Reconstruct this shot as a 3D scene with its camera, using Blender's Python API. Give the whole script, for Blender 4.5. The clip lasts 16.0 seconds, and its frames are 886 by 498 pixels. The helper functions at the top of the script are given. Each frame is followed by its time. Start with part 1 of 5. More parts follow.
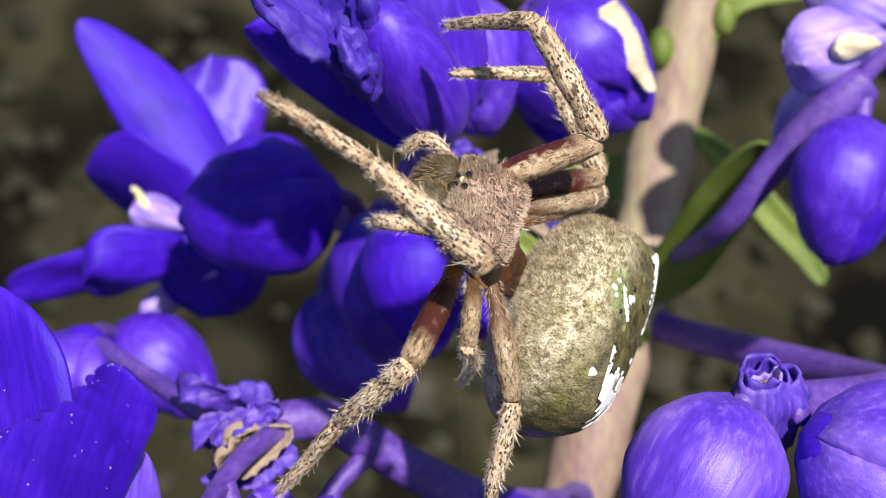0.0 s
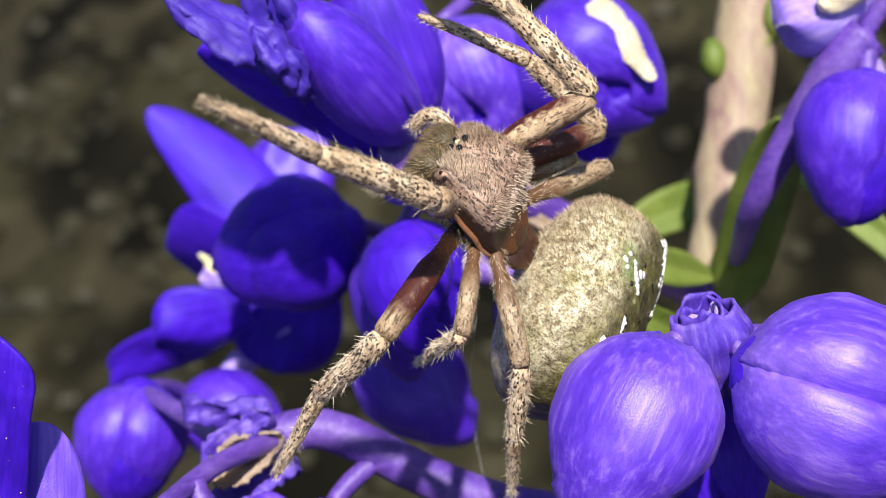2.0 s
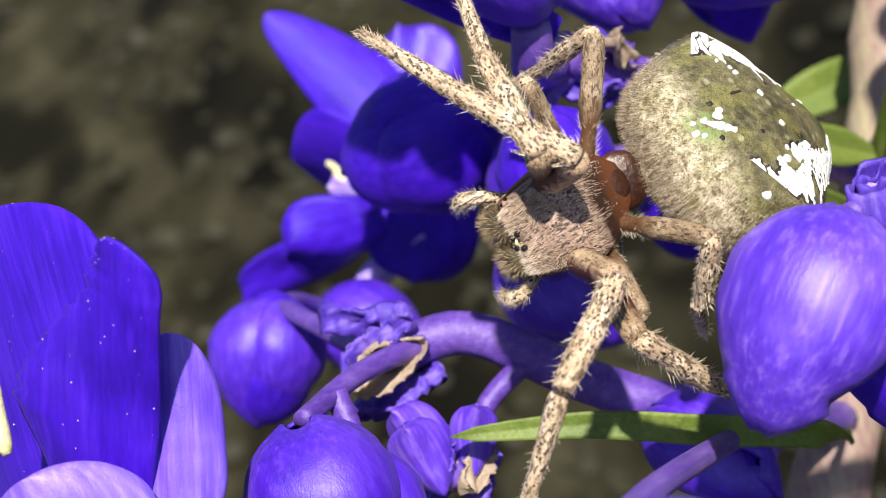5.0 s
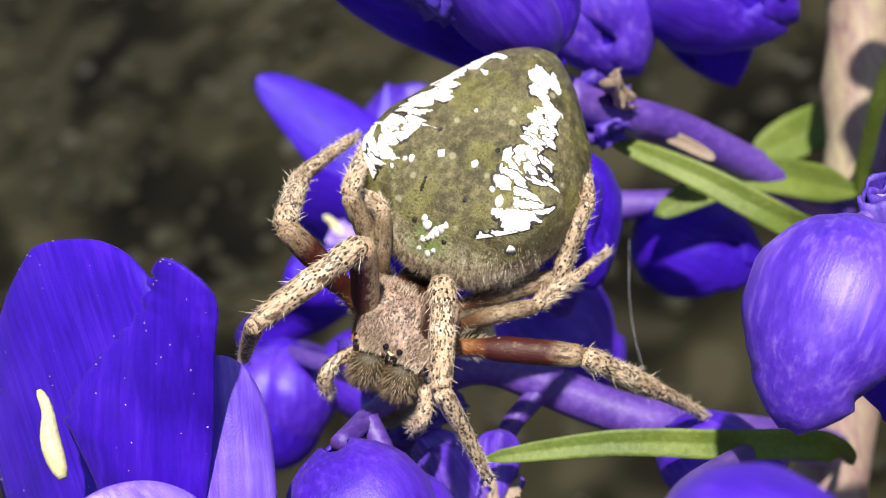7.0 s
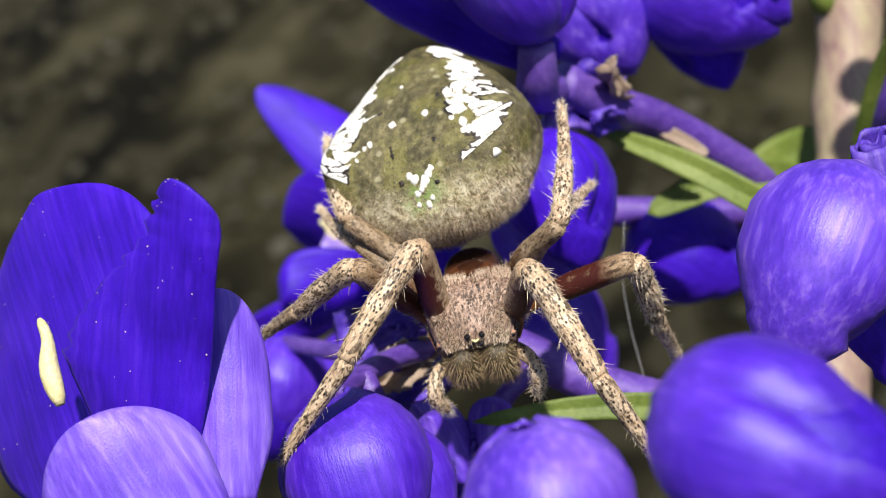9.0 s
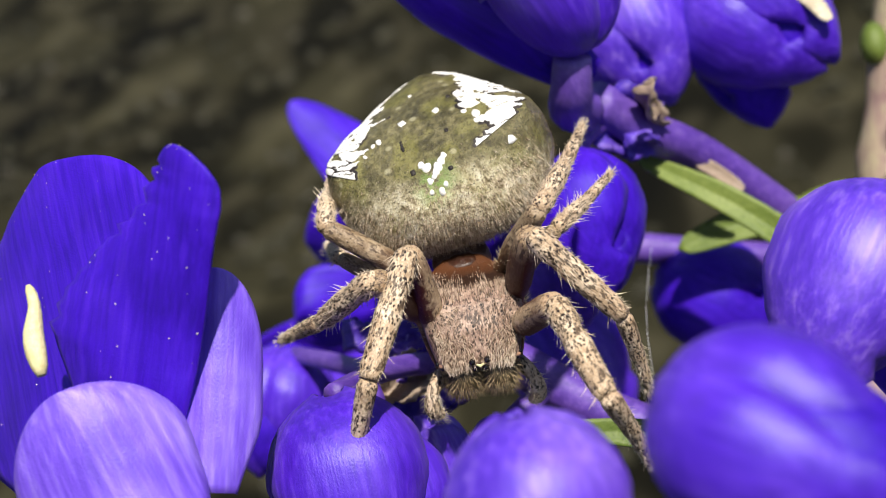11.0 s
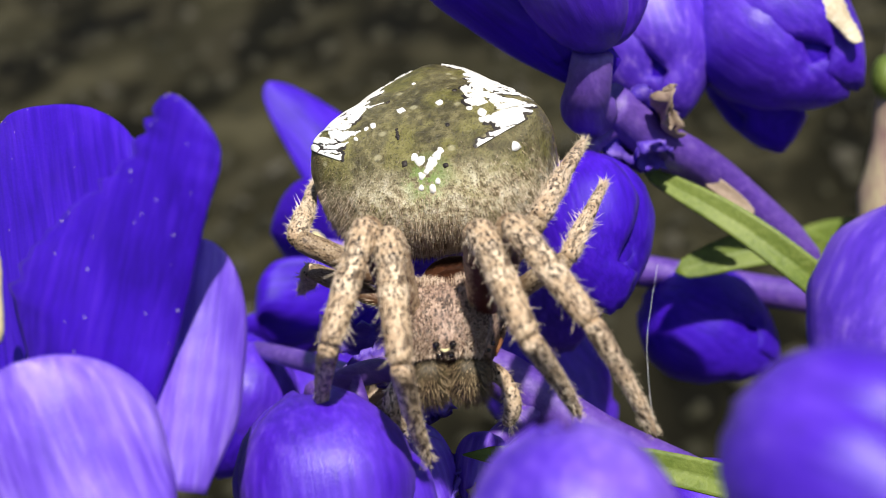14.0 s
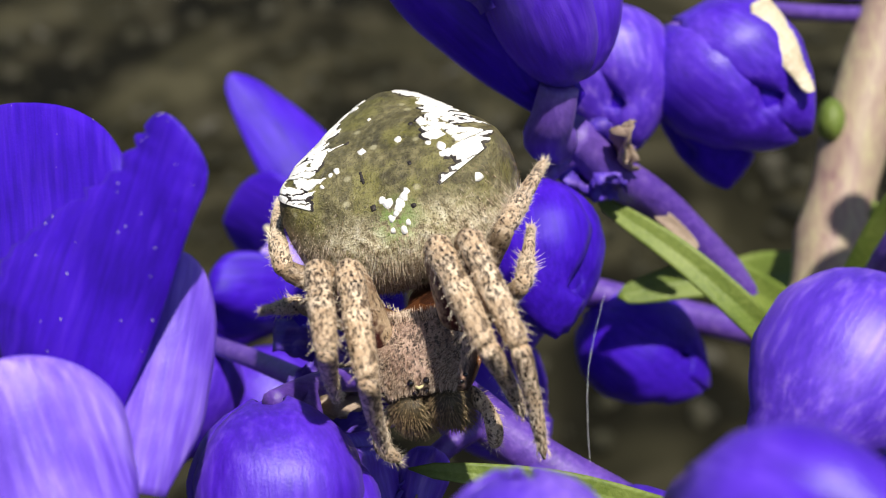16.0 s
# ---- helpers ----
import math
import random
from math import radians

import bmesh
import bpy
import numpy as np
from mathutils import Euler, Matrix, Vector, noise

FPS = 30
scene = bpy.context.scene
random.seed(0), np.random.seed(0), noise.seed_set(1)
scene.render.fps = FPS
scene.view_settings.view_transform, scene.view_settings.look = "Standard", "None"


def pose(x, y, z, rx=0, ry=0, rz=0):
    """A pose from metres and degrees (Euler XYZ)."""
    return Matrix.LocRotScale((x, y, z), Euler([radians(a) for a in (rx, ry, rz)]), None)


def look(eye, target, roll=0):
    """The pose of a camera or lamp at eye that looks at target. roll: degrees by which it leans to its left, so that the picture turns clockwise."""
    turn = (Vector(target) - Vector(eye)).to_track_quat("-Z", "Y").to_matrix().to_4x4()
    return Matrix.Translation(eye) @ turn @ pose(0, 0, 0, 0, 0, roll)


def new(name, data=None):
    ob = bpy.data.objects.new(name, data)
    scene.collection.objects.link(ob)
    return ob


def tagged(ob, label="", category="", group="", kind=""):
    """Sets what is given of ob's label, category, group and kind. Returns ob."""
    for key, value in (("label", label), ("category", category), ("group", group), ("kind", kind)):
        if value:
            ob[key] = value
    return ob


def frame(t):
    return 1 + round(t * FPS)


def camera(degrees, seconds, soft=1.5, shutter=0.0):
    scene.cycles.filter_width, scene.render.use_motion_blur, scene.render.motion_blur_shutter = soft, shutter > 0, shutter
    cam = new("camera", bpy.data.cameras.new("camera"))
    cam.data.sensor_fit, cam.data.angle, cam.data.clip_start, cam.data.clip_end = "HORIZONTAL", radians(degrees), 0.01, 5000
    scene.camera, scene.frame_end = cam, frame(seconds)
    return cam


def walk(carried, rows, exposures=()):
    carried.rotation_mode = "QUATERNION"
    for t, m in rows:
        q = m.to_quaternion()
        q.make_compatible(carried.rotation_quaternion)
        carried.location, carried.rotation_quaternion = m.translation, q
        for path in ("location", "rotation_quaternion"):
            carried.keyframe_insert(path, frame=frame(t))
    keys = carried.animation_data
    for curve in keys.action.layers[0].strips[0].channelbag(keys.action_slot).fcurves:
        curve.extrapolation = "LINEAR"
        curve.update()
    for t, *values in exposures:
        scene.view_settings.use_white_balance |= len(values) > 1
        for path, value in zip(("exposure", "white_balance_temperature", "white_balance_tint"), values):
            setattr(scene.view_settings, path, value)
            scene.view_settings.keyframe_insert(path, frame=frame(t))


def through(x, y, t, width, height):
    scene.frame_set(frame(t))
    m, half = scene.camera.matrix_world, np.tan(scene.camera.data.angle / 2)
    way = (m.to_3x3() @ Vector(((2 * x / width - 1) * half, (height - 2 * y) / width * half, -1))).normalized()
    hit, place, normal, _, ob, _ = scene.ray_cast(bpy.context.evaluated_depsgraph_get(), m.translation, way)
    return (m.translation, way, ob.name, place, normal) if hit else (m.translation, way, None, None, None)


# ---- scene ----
MM = 0.001          # small forms are drawn in millimetres

# The plant's own frame: x to the right, y down and z away along the first view, which looks 48 degrees below level.
TILT = radians(48)
PLANT = Matrix(((1, 0, 0), (0, -math.sin(TILT), math.cos(TILT)), (0, -math.cos(TILT), -math.sin(TILT))))

# ---- camera ----
cam = camera(32, 16.0, soft=0.6)
cam.data.dof.use_dof = True
cam.data.dof.focus_distance = 0.0675
cam.data.dof.aperture_fstop = 72.0
walk(cam, [
    (0.0, pose(0.00000, -0.05834, 0.06479, 42.00, -0.00, 0.00)),
    (0.5, pose(0.00294, -0.06173, 0.06286, 44.55, 2.18, -0.09)),
    (1.0, pose(0.00636, -0.06169, 0.06185, 45.24, 5.03, 0.05)),
    (1.5, pose(0.01226, -0.06205, 0.05917, 46.85, 8.25, 1.52)),
    (2.0, pose(0.01910, -0.06457, 0.05589, 49.05, 13.45, 4.74)),
    (2.5, pose(0.02414, -0.06152, 0.05597, 46.84, 16.96, 4.54)),
    (3.0, pose(0.02566, -0.05787, 0.05453, 46.61, 19.82, 6.26)),
    (3.5, pose(0.02612, -0.05575, 0.05332, 47.18, 22.10, 8.80)),
    (4.0, pose(0.02544, -0.05662, 0.05007, 47.87, 22.38, 9.98)),
    (4.5, pose(0.02239, -0.05933, 0.04997, 47.16, 20.82, 7.95)),
    (4.7, pose(0.01953, -0.06034, 0.05055, 46.76, 19.84, 7.18)),
    (6.8, pose(0.01209, -0.06662, 0.05291, 48.60, 18.02, 2.65)),
    (7.0, pose(0.01282, -0.06641, 0.05242, 49.18, 18.33, 3.13)),
    (7.5, pose(0.01259, -0.06791, 0.05296, 50.30, 17.54, 2.31)),
    (8.0, pose(0.01130, -0.07055, 0.05191, 52.10, 17.85, 2.52)),
    (8.5, pose(0.01159, -0.07183, 0.05029, 53.19, 17.83, 3.44)),
    (8.7, pose(0.01094, -0.07186, 0.04918, 53.17, 17.33, 3.32)),
    (10.8, pose(0.01135, -0.07263, 0.04290, 57.86, 15.31, 6.70)),
    (11.0, pose(0.01103, -0.07124, 0.04287, 57.29, 14.70, 7.25)),
    (11.5, pose(0.00985, -0.06955, 0.04270, 56.92, 13.08, 6.94)),
    (12.0, pose(0.00820, -0.06810, 0.04119, 56.42, 12.60, 6.54)),
    (12.5, pose(0.00937, -0.06728, 0.04023, 57.13, 12.96, 8.81)),
    (13.0, pose(0.00736, -0.06701, 0.03951, 57.31, 12.62, 8.35)),
    (13.5, pose(0.00719, -0.06791, 0.03795, 57.93, 11.20, 6.31)),
    (14.0, pose(0.00613, -0.06707, 0.03925, 58.18, 9.00, 7.52)),
    (14.5, pose(0.00518, -0.06789, 0.03892, 58.75, 7.51, 7.47)),
    (15.0, pose(0.00515, -0.06871, 0.03810, 58.19, 6.48, 6.04)),
    (15.5, pose(0.00495, -0.06905, 0.03839, 58.89, 6.10, 7.16)),
    (16.0, pose(0.00486, -0.06806, 0.04254, 57.14, 3.65, 7.47)),
], exposures=[(0.0, 0.48), (2.0, 0.64), (4.7, 0.70), (6.8, 0.54), (11.0, 0.40), (16.0, 0.34)])

# ---- light ----
SUN_WAY = PLANT @ Vector((-0.29, 0.45, 1.0)).normalized()
world = bpy.data.worlds.new("sky")
scene.world = world
world.use_nodes = True
sky = world.node_tree.nodes.new("ShaderNodeTexSky")
sky.sky_type, sky.sun_disc = "NISHITA", False
sky.sun_elevation = math.asin(-SUN_WAY.z)
sky.sun_rotation = math.atan2(-SUN_WAY.x, -SUN_WAY.y)
world.node_tree.links.new(sky.outputs["Color"], world.node_tree.nodes["Background"].inputs["Color"])
world.node_tree.nodes["Background"].inputs["Strength"].default_value = 0.072
sun = new("sun", bpy.data.lights.new("sun", "SUN"))
sun.data.energy, sun.data.angle, sun.data.color = 5.0, radians(1.5), (1.0, 0.93, 0.83)
sun.matrix_world = look((0, 0, 0), SUN_WAY)


# ---- materials ----
def material(name, rough=0.5, spec=0.5):
    m = bpy.data.materials.new(name)
    m.use_nodes = True
    b = m.node_tree.nodes["Principled BSDF"]
    b.inputs["Roughness"].default_value = rough
    b.inputs["Specular IOR Level"].default_value = spec
    return m, m.node_tree, b


def coords(tree, scale):
    """Object coordinates in millimetres, stretched by scale."""
    tc, mp = tree.nodes.new("ShaderNodeTexCoord"), tree.nodes.new("ShaderNodeMapping")
    mp.inputs["Scale"].default_value = [1000 * s for s in scale]
    tree.links.new(tc.outputs["Object"], mp.inputs["Vector"])
    return mp.outputs["Vector"]


def speckle(tree, scale, detail=4.0, rough=0.55, at=(1, 1, 1)):
    n = tree.nodes.new("ShaderNodeTexNoise")
    n.inputs["Scale"].default_value, n.inputs["Detail"].default_value, n.inputs["Roughness"].default_value = scale, detail, rough
    tree.links.new(coords(tree, at), n.inputs["Vector"])
    return n.outputs["Fac"]


def dots(tree, scale, at=(1, 1, 1), jitter=1.0):
    n = tree.nodes.new("ShaderNodeTexVoronoi")
    n.inputs["Scale"].default_value, n.inputs["Randomness"].default_value = scale, jitter
    tree.links.new(coords(tree, at), n.inputs["Vector"])
    return n.outputs["Distance"]


def ramp(tree, fac, stops):
    r = tree.nodes.new("ShaderNodeValToRGB")
    while len(r.color_ramp.elements) < len(stops):
        r.color_ramp.elements.new(0.5)
    for e, (p, c) in zip(r.color_ramp.elements, stops):
        e.position, e.color = p, (*c, 1) if len(c) == 3 else c
    tree.links.new(fac, r.inputs["Fac"])
    return r.outputs["Color"]


def blend(tree, fac, a, b, mode="MIX"):
    n = tree.nodes.new("ShaderNodeMix")
    n.data_type, n.blend_type = "RGBA", mode
    for value, socket in ((fac, n.inputs[0]), (a, n.inputs[6]), (b, n.inputs[7])):
        if isinstance(value, (int, float)):
            socket.default_value = value
        elif isinstance(value, tuple):
            socket.default_value = (*value, 1)
        else:
            tree.links.new(value, socket)
    return n.outputs[2]


def bump(tree, bsdf, height, strength, distance):
    n = tree.nodes.new("ShaderNodeBump")
    n.inputs["Strength"].default_value, n.inputs["Distance"].default_value = strength, distance * MM
    tree.links.new(height, n.inputs["Height"])
    tree.links.new(n.outputs["Normal"], bsdf.inputs["Normal"])


def petal_material(name, deep, mid, pale, pale_from=0.62, rough=0.45, through=0.10, gloss=0.6):
    """Violet petal: fine lengthwise veins, paler and darker patches, a little light through the leaf."""
    m, tree, b = material(name, rough, gloss)
    vein = speckle(tree, 1.0, 5, 0.6, (2.6, 2.6, 0.22))
    patch = speckle(tree, 0.22, 3, 0.5)
    base = ramp(tree, vein, [(0.36, deep), (0.52, mid), (0.70, pale)])
    tone = ramp(tree, patch, [(0.3, deep), (0.5, mid), (pale_from + 0.15, pale)])
    color = blend(tree, 0.55, base, tone)
    stripes = speckle(tree, 1.0, 3, 0.6, (5.5, 5.5, 0.16))
    streak = ramp(tree, stripes, [(0.42, (0.72, 0.72, 0.78)), (0.58, (1.12, 1.12, 1.05))])
    color = blend(tree, 0.35, color, streak, "MULTIPLY")
    tree.links.new(color, b.inputs["Base Color"])
    grain = speckle(tree, 13.0, 3, 0.65, (1.0, 1.0, 0.7))
    bump(tree, b, blend(tree, 0.3, blend(tree, 0.45, vein, stripes), grain), 0.5, 0.12)
    b.inputs["Sheen Weight"].default_value = 0.05
    b.inputs["Sheen Tint"].default_value = (0.6, 0.45, 1, 1)
    t = tree.nodes.new("ShaderNodeBsdfTranslucent")
    tree.links.new(color, t.inputs["Color"])
    mix = tree.nodes.new("ShaderNodeMixShader")
    mix.inputs["Fac"].default_value = through
    tree.links.new(b.outputs["BSDF"], mix.inputs[1])
    tree.links.new(t.outputs["BSDF"], mix.inputs[2])
    tree.links.new(mix.outputs["Shader"], tree.nodes["Material Output"].inputs["Surface"])
    return m


VIOLET = petal_material("violet_petal", (0.036, 0.004, 0.34), (0.072, 0.012, 0.56), (0.17, 0.07, 0.74))
VIOLET_DEEP = petal_material("deep_blue_petal", (0.026, 0.002, 0.33), (0.052, 0.005, 0.58), (0.10, 0.022, 0.74), rough=0.5, through=0.2, gloss=0.3)
# paler copy of the violet petal, with bright sun highlights put into its colour
VIOLET_PALE_LIT = petal_material("pale_lit_violet_petal", (0.05, 0.008, 0.42), (0.115, 0.035, 0.64), (0.36, 0.21, 0.82), 0.60, rough=0.47, gloss=0.85)
LILAC = petal_material("pale_lilac_petal", (0.17, 0.08, 0.6), (0.36, 0.25, 0.8), (0.62, 0.52, 0.86), 0.55)
SEPAL_LILAC = petal_material("lilac_violet_sepal", (0.09, 0.028, 0.50), (0.18, 0.085, 0.72), (0.40, 0.28, 0.84), 0.58)
WILTED = petal_material("wilted_petal", (0.03, 0.008, 0.26), (0.09, 0.035, 0.5), (0.3, 0.2, 0.55), rough=0.6)
WILTED_DEEP = petal_material("deep_blue_wilted_petal", (0.015, 0.003, 0.17), (0.045, 0.012, 0.40), (0.14, 0.08, 0.52), rough=0.6)
STALK_VIOLET = petal_material("violet_stalk", (0.05, 0.018, 0.20), (0.11, 0.045, 0.36), (0.22, 0.13, 0.45), rough=0.5, through=0.0)


def plain_organic(name, low, mid, high, scale=1.0, rough=0.55, spec=0.4, relief=0.12, at=(1, 1, 1)):
    m, tree, b = material(name, rough, spec)
    wide, fine = speckle(tree, 0.35 * scale, 3, 0.5, at), speckle(tree, 3.5 * scale, 4, 0.6, at)
    color = blend(tree, 0.45, ramp(tree, wide, [(0.3, low), (0.5, mid), (0.7, high)]), ramp(tree, fine, [(0.3, low), (0.52, mid), (0.72, high)]))
    tree.links.new(color, b.inputs["Base Color"])
    bump(tree, b, fine, 0.5, relief)
    return m


STEM_PINK = plain_organic("pink_stem", (0.15, 0.06, 0.09), (0.32, 0.23, 0.18), (0.42, 0.40, 0.21), scale=0.7, at=(1, 0.3, 0.3))
GREEN = plain_organic("green_leaf", (0.065, 0.105, 0.014), (0.12, 0.17, 0.026), (0.2, 0.25, 0.055), at=(1, 1, 0.25))
CREAM = plain_organic("dry_cream_tissue", (0.34, 0.26, 0.16), (0.62, 0.54, 0.38), (0.8, 0.75, 0.62))
TAN_SEPAL = plain_organic("tan_sepal", (0.2, 0.14, 0.11), (0.34, 0.26, 0.19), (0.44, 0.36, 0.3))
ANTHER = plain_organic("yellow_anther", (0.5, 0.42, 0.17), (0.68, 0.61, 0.33), (0.78, 0.74, 0.48))
SILK = material("silk", 0.3)[0]
SILK.node_tree.nodes["Principled BSDF"].inputs["Base Color"].default_value = (0.75, 0.78, 0.85, 1)


def leg_material(name, low, mid, high, spot, spots=0.24, net=0.5):
    """Speckled spider skin: cream with a fine grain, broken dark streaks along the joint, dark spots at the roots of the spines."""
    m, tree, b = material(name, 0.48, 0.45)
    smudge, fine = speckle(tree, 0.9, 3, 0.6), speckle(tree, 7.0, 4, 0.65)
    color = blend(tree, 0.5, ramp(tree, smudge, [(0.36, low), (0.5, mid), (0.62, high)]), ramp(tree, fine, [(0.34, low), (0.5, mid), (0.66, high)]))
    streak = speckle(tree, 4.2, 4, 0.7, (0.42, 1.3, 1.3))
    color = blend(tree, ramp(tree, streak, [(net + 0.05, (0, 0, 0)), (net + 0.11, (0.85, 0.85, 0.85))]), color, tuple(0.8 * c for c in spot))
    for size, reach, share in ((4.8, spots, 0.40), (3.0, spots * 0.8, 0.48)):
        near = ramp(tree, dots(tree, size, (0.75, 1, 1)), [(reach * 0.75, (1, 1, 1)), (reach * 1.25, (0, 0, 0))])
        some = ramp(tree, speckle(tree, 1.3, 2, 0.5), [(share - 0.05, (0, 0, 0)), (share + 0.03, (1, 1, 1))])
        color = blend(tree, blend(tree, 1.0, near, some, "MULTIPLY"), color, tuple(0.3 * c for c in spot))
    tree.links.new(color, b.inputs["Base Color"])
    bump(tree, b, blend(tree, 0.5, fine, streak), 0.7, 0.1)
    return m


LEG_CREAM = leg_material("speckled_cream_leg", (0.34, 0.23, 0.14), (0.54, 0.395, 0.25), (0.88, 0.73, 0.54), (0.05, 0.026, 0.014), 0.29, 0.455)
LEG_RED = leg_material("red_brown_femur", (0.26, 0.16, 0.09), (0.46, 0.33, 0.20), (0.72, 0.56, 0.38), (0.06, 0.03, 0.018), 0.15, 0.5)
LEG_FOOT = leg_material("speckled_leg_end", (0.30, 0.20, 0.12), (0.52, 0.38, 0.245), (0.82, 0.67, 0.49), (0.05, 0.026, 0.014), 0.29, 0.445)
LEG_BROWN = leg_material("brown_hind_leg", (0.15, 0.095, 0.052), (0.29, 0.21, 0.125), (0.53, 0.42, 0.285), (0.05, 0.026, 0.014), 0.18, 0.48)
HEAD_SKIN = leg_material("furry_carapace", (0.12, 0.072, 0.052), (0.31, 0.205, 0.155), (0.56, 0.41, 0.32), (0.03, 0.017, 0.012), 0.22, 0.46)


def mask(tree, axis, low, high):
    """0 to 1 as the object's own coordinate (millimetres) goes from low to high, with a ragged border."""
    split, span, add = tree.nodes.new("ShaderNodeSeparateXYZ"), tree.nodes.new("ShaderNodeMapRange"), tree.nodes.new("ShaderNodeMath")
    tree.links.new(coords(tree, (1, 1, 1)), split.inputs["Vector"])
    tree.links.new(split.outputs[axis], add.inputs[0])
    rag = tree.nodes.new("ShaderNodeMapRange")
    rag.inputs["To Min"].default_value, rag.inputs["To Max"].default_value = -0.5, 0.5
    tree.links.new(speckle(tree, 1.6, 3, 0.6), rag.inputs["Value"])
    tree.links.new(rag.outputs["Result"], add.inputs[1])
    tree.links.new(add.outputs["Value"], span.inputs["Value"])
    span.inputs["From Min"].default_value, span.inputs["From Max"].default_value = low, high
    return span.outputs["Result"]


def over(mat, fac_axis, low, high, color):
    """Lets the skin's colour end where the mask is 0 and gives way to color."""
    tree = mat.node_tree
    base = tree.nodes["Principled BSDF"].inputs["Base Color"]
    tree.links.new(blend(tree, mask(tree, fac_axis, low, high), color, base.links[0].from_socket), base)


over(HEAD_SKIN, "Z", 2.2, 2.7, (0.026, 0.011, 0.006))
# orange-brown rear, darkened so its colour holds some shadow of the waist gap
over(HEAD_SKIN, "X", 0.5, 1.3, (0.085, 0.028, 0.008))
LEG_RED_DARK = leg_material("dark_red_femur", (0.20, 0.12, 0.065), (0.34, 0.24, 0.14), (0.54, 0.41, 0.26), (0.05, 0.025, 0.015), 0.17, 0.47)


def two_tone(mat, low, high, flank):
    """Speckled skin above and at the knee, a dark red bare flank, an orange-brown ring, black at the root."""
    tree = mat.node_tree
    base = tree.nodes["Principled BSDF"].inputs["Base Color"]
    most = tree.nodes.new("ShaderNodeMath")
    most.operation = "MAXIMUM"
    tree.links.new(mask(tree, "Z", low, high), most.inputs[0])
    tree.links.new(mask(tree, "X", 5.7, 6.7), most.inputs[1])
    color = blend(tree, most.outputs["Value"], flank, base.links[0].from_socket)
    color = blend(tree, mask(tree, "X", 1.7, 2.6), (0.22, 0.075, 0.014), color)
    tree.links.new(blend(tree, mask(tree, "X", 0.7, 1.1), (0.022, 0.015, 0.010), color), base)


two_tone(LEG_RED, 0.5, 0.75, (0.06, 0.008, 0.005))
two_tone(LEG_RED_DARK, 0.85, 1.15, (0.055, 0.009, 0.005))
over(LEG_BROWN, "X", 2.0, 3.8, (0.11, 0.052, 0.022))
JAW_SKIN = leg_material("dark_furry_jaw", (0.025, 0.018, 0.008), (0.06, 0.045, 0.02), (0.13, 0.10, 0.05), (0.012, 0.008, 0.005), 0.14, 0.52)
HAIR_GOLD = plain_organic("golden_hair", (0.12, 0.085, 0.04), (0.25, 0.18, 0.095), (0.40, 0.31, 0.18))
HAIR_ROSE = plain_organic("pinkish_pale_hair", (0.36, 0.25, 0.18), (0.66, 0.52, 0.40), (0.88, 0.77, 0.64))
HAIR = plain_organic("pale_hair", (0.34, 0.25, 0.17), (0.64, 0.52, 0.38), (0.82, 0.73, 0.59))
HAIR_DARK = plain_organic("brown_hair", (0.06, 0.035, 0.02), (0.15, 0.095, 0.05), (0.27, 0.19, 0.11))
DARK_SKIN = plain_organic("dark_glossy_skin", (0.012, 0.005, 0.003), (0.04, 0.014, 0.007), (0.11, 0.04, 0.015), rough=0.3, spec=0.6)
MARGIN = plain_organic("black_brown_margin", (0.008, 0.006, 0.006), (0.02, 0.015, 0.014), (0.05, 0.04, 0.03))
WHITE_SCALE = plain_organic("white_scales", (0.66, 0.63, 0.56), (0.82, 0.81, 0.77), (0.9, 0.9, 0.88))
RIM = plain_organic("carapace_rim", (0.09, 0.032, 0.014), (0.19, 0.08, 0.032), (0.30, 0.15, 0.075), rough=0.3, spec=0.6)
HUMP = plain_organic("pinkish_bump", (0.18, 0.08, 0.045), (0.36, 0.19, 0.12), (0.52, 0.33, 0.23))
EYE_BLACK = material("eye_black", 0.08, 0.8)[0]
EYE_BLACK.node_tree.nodes["Principled BSDF"].inputs["Base Color"].default_value = (0.008, 0.006, 0.006, 1)


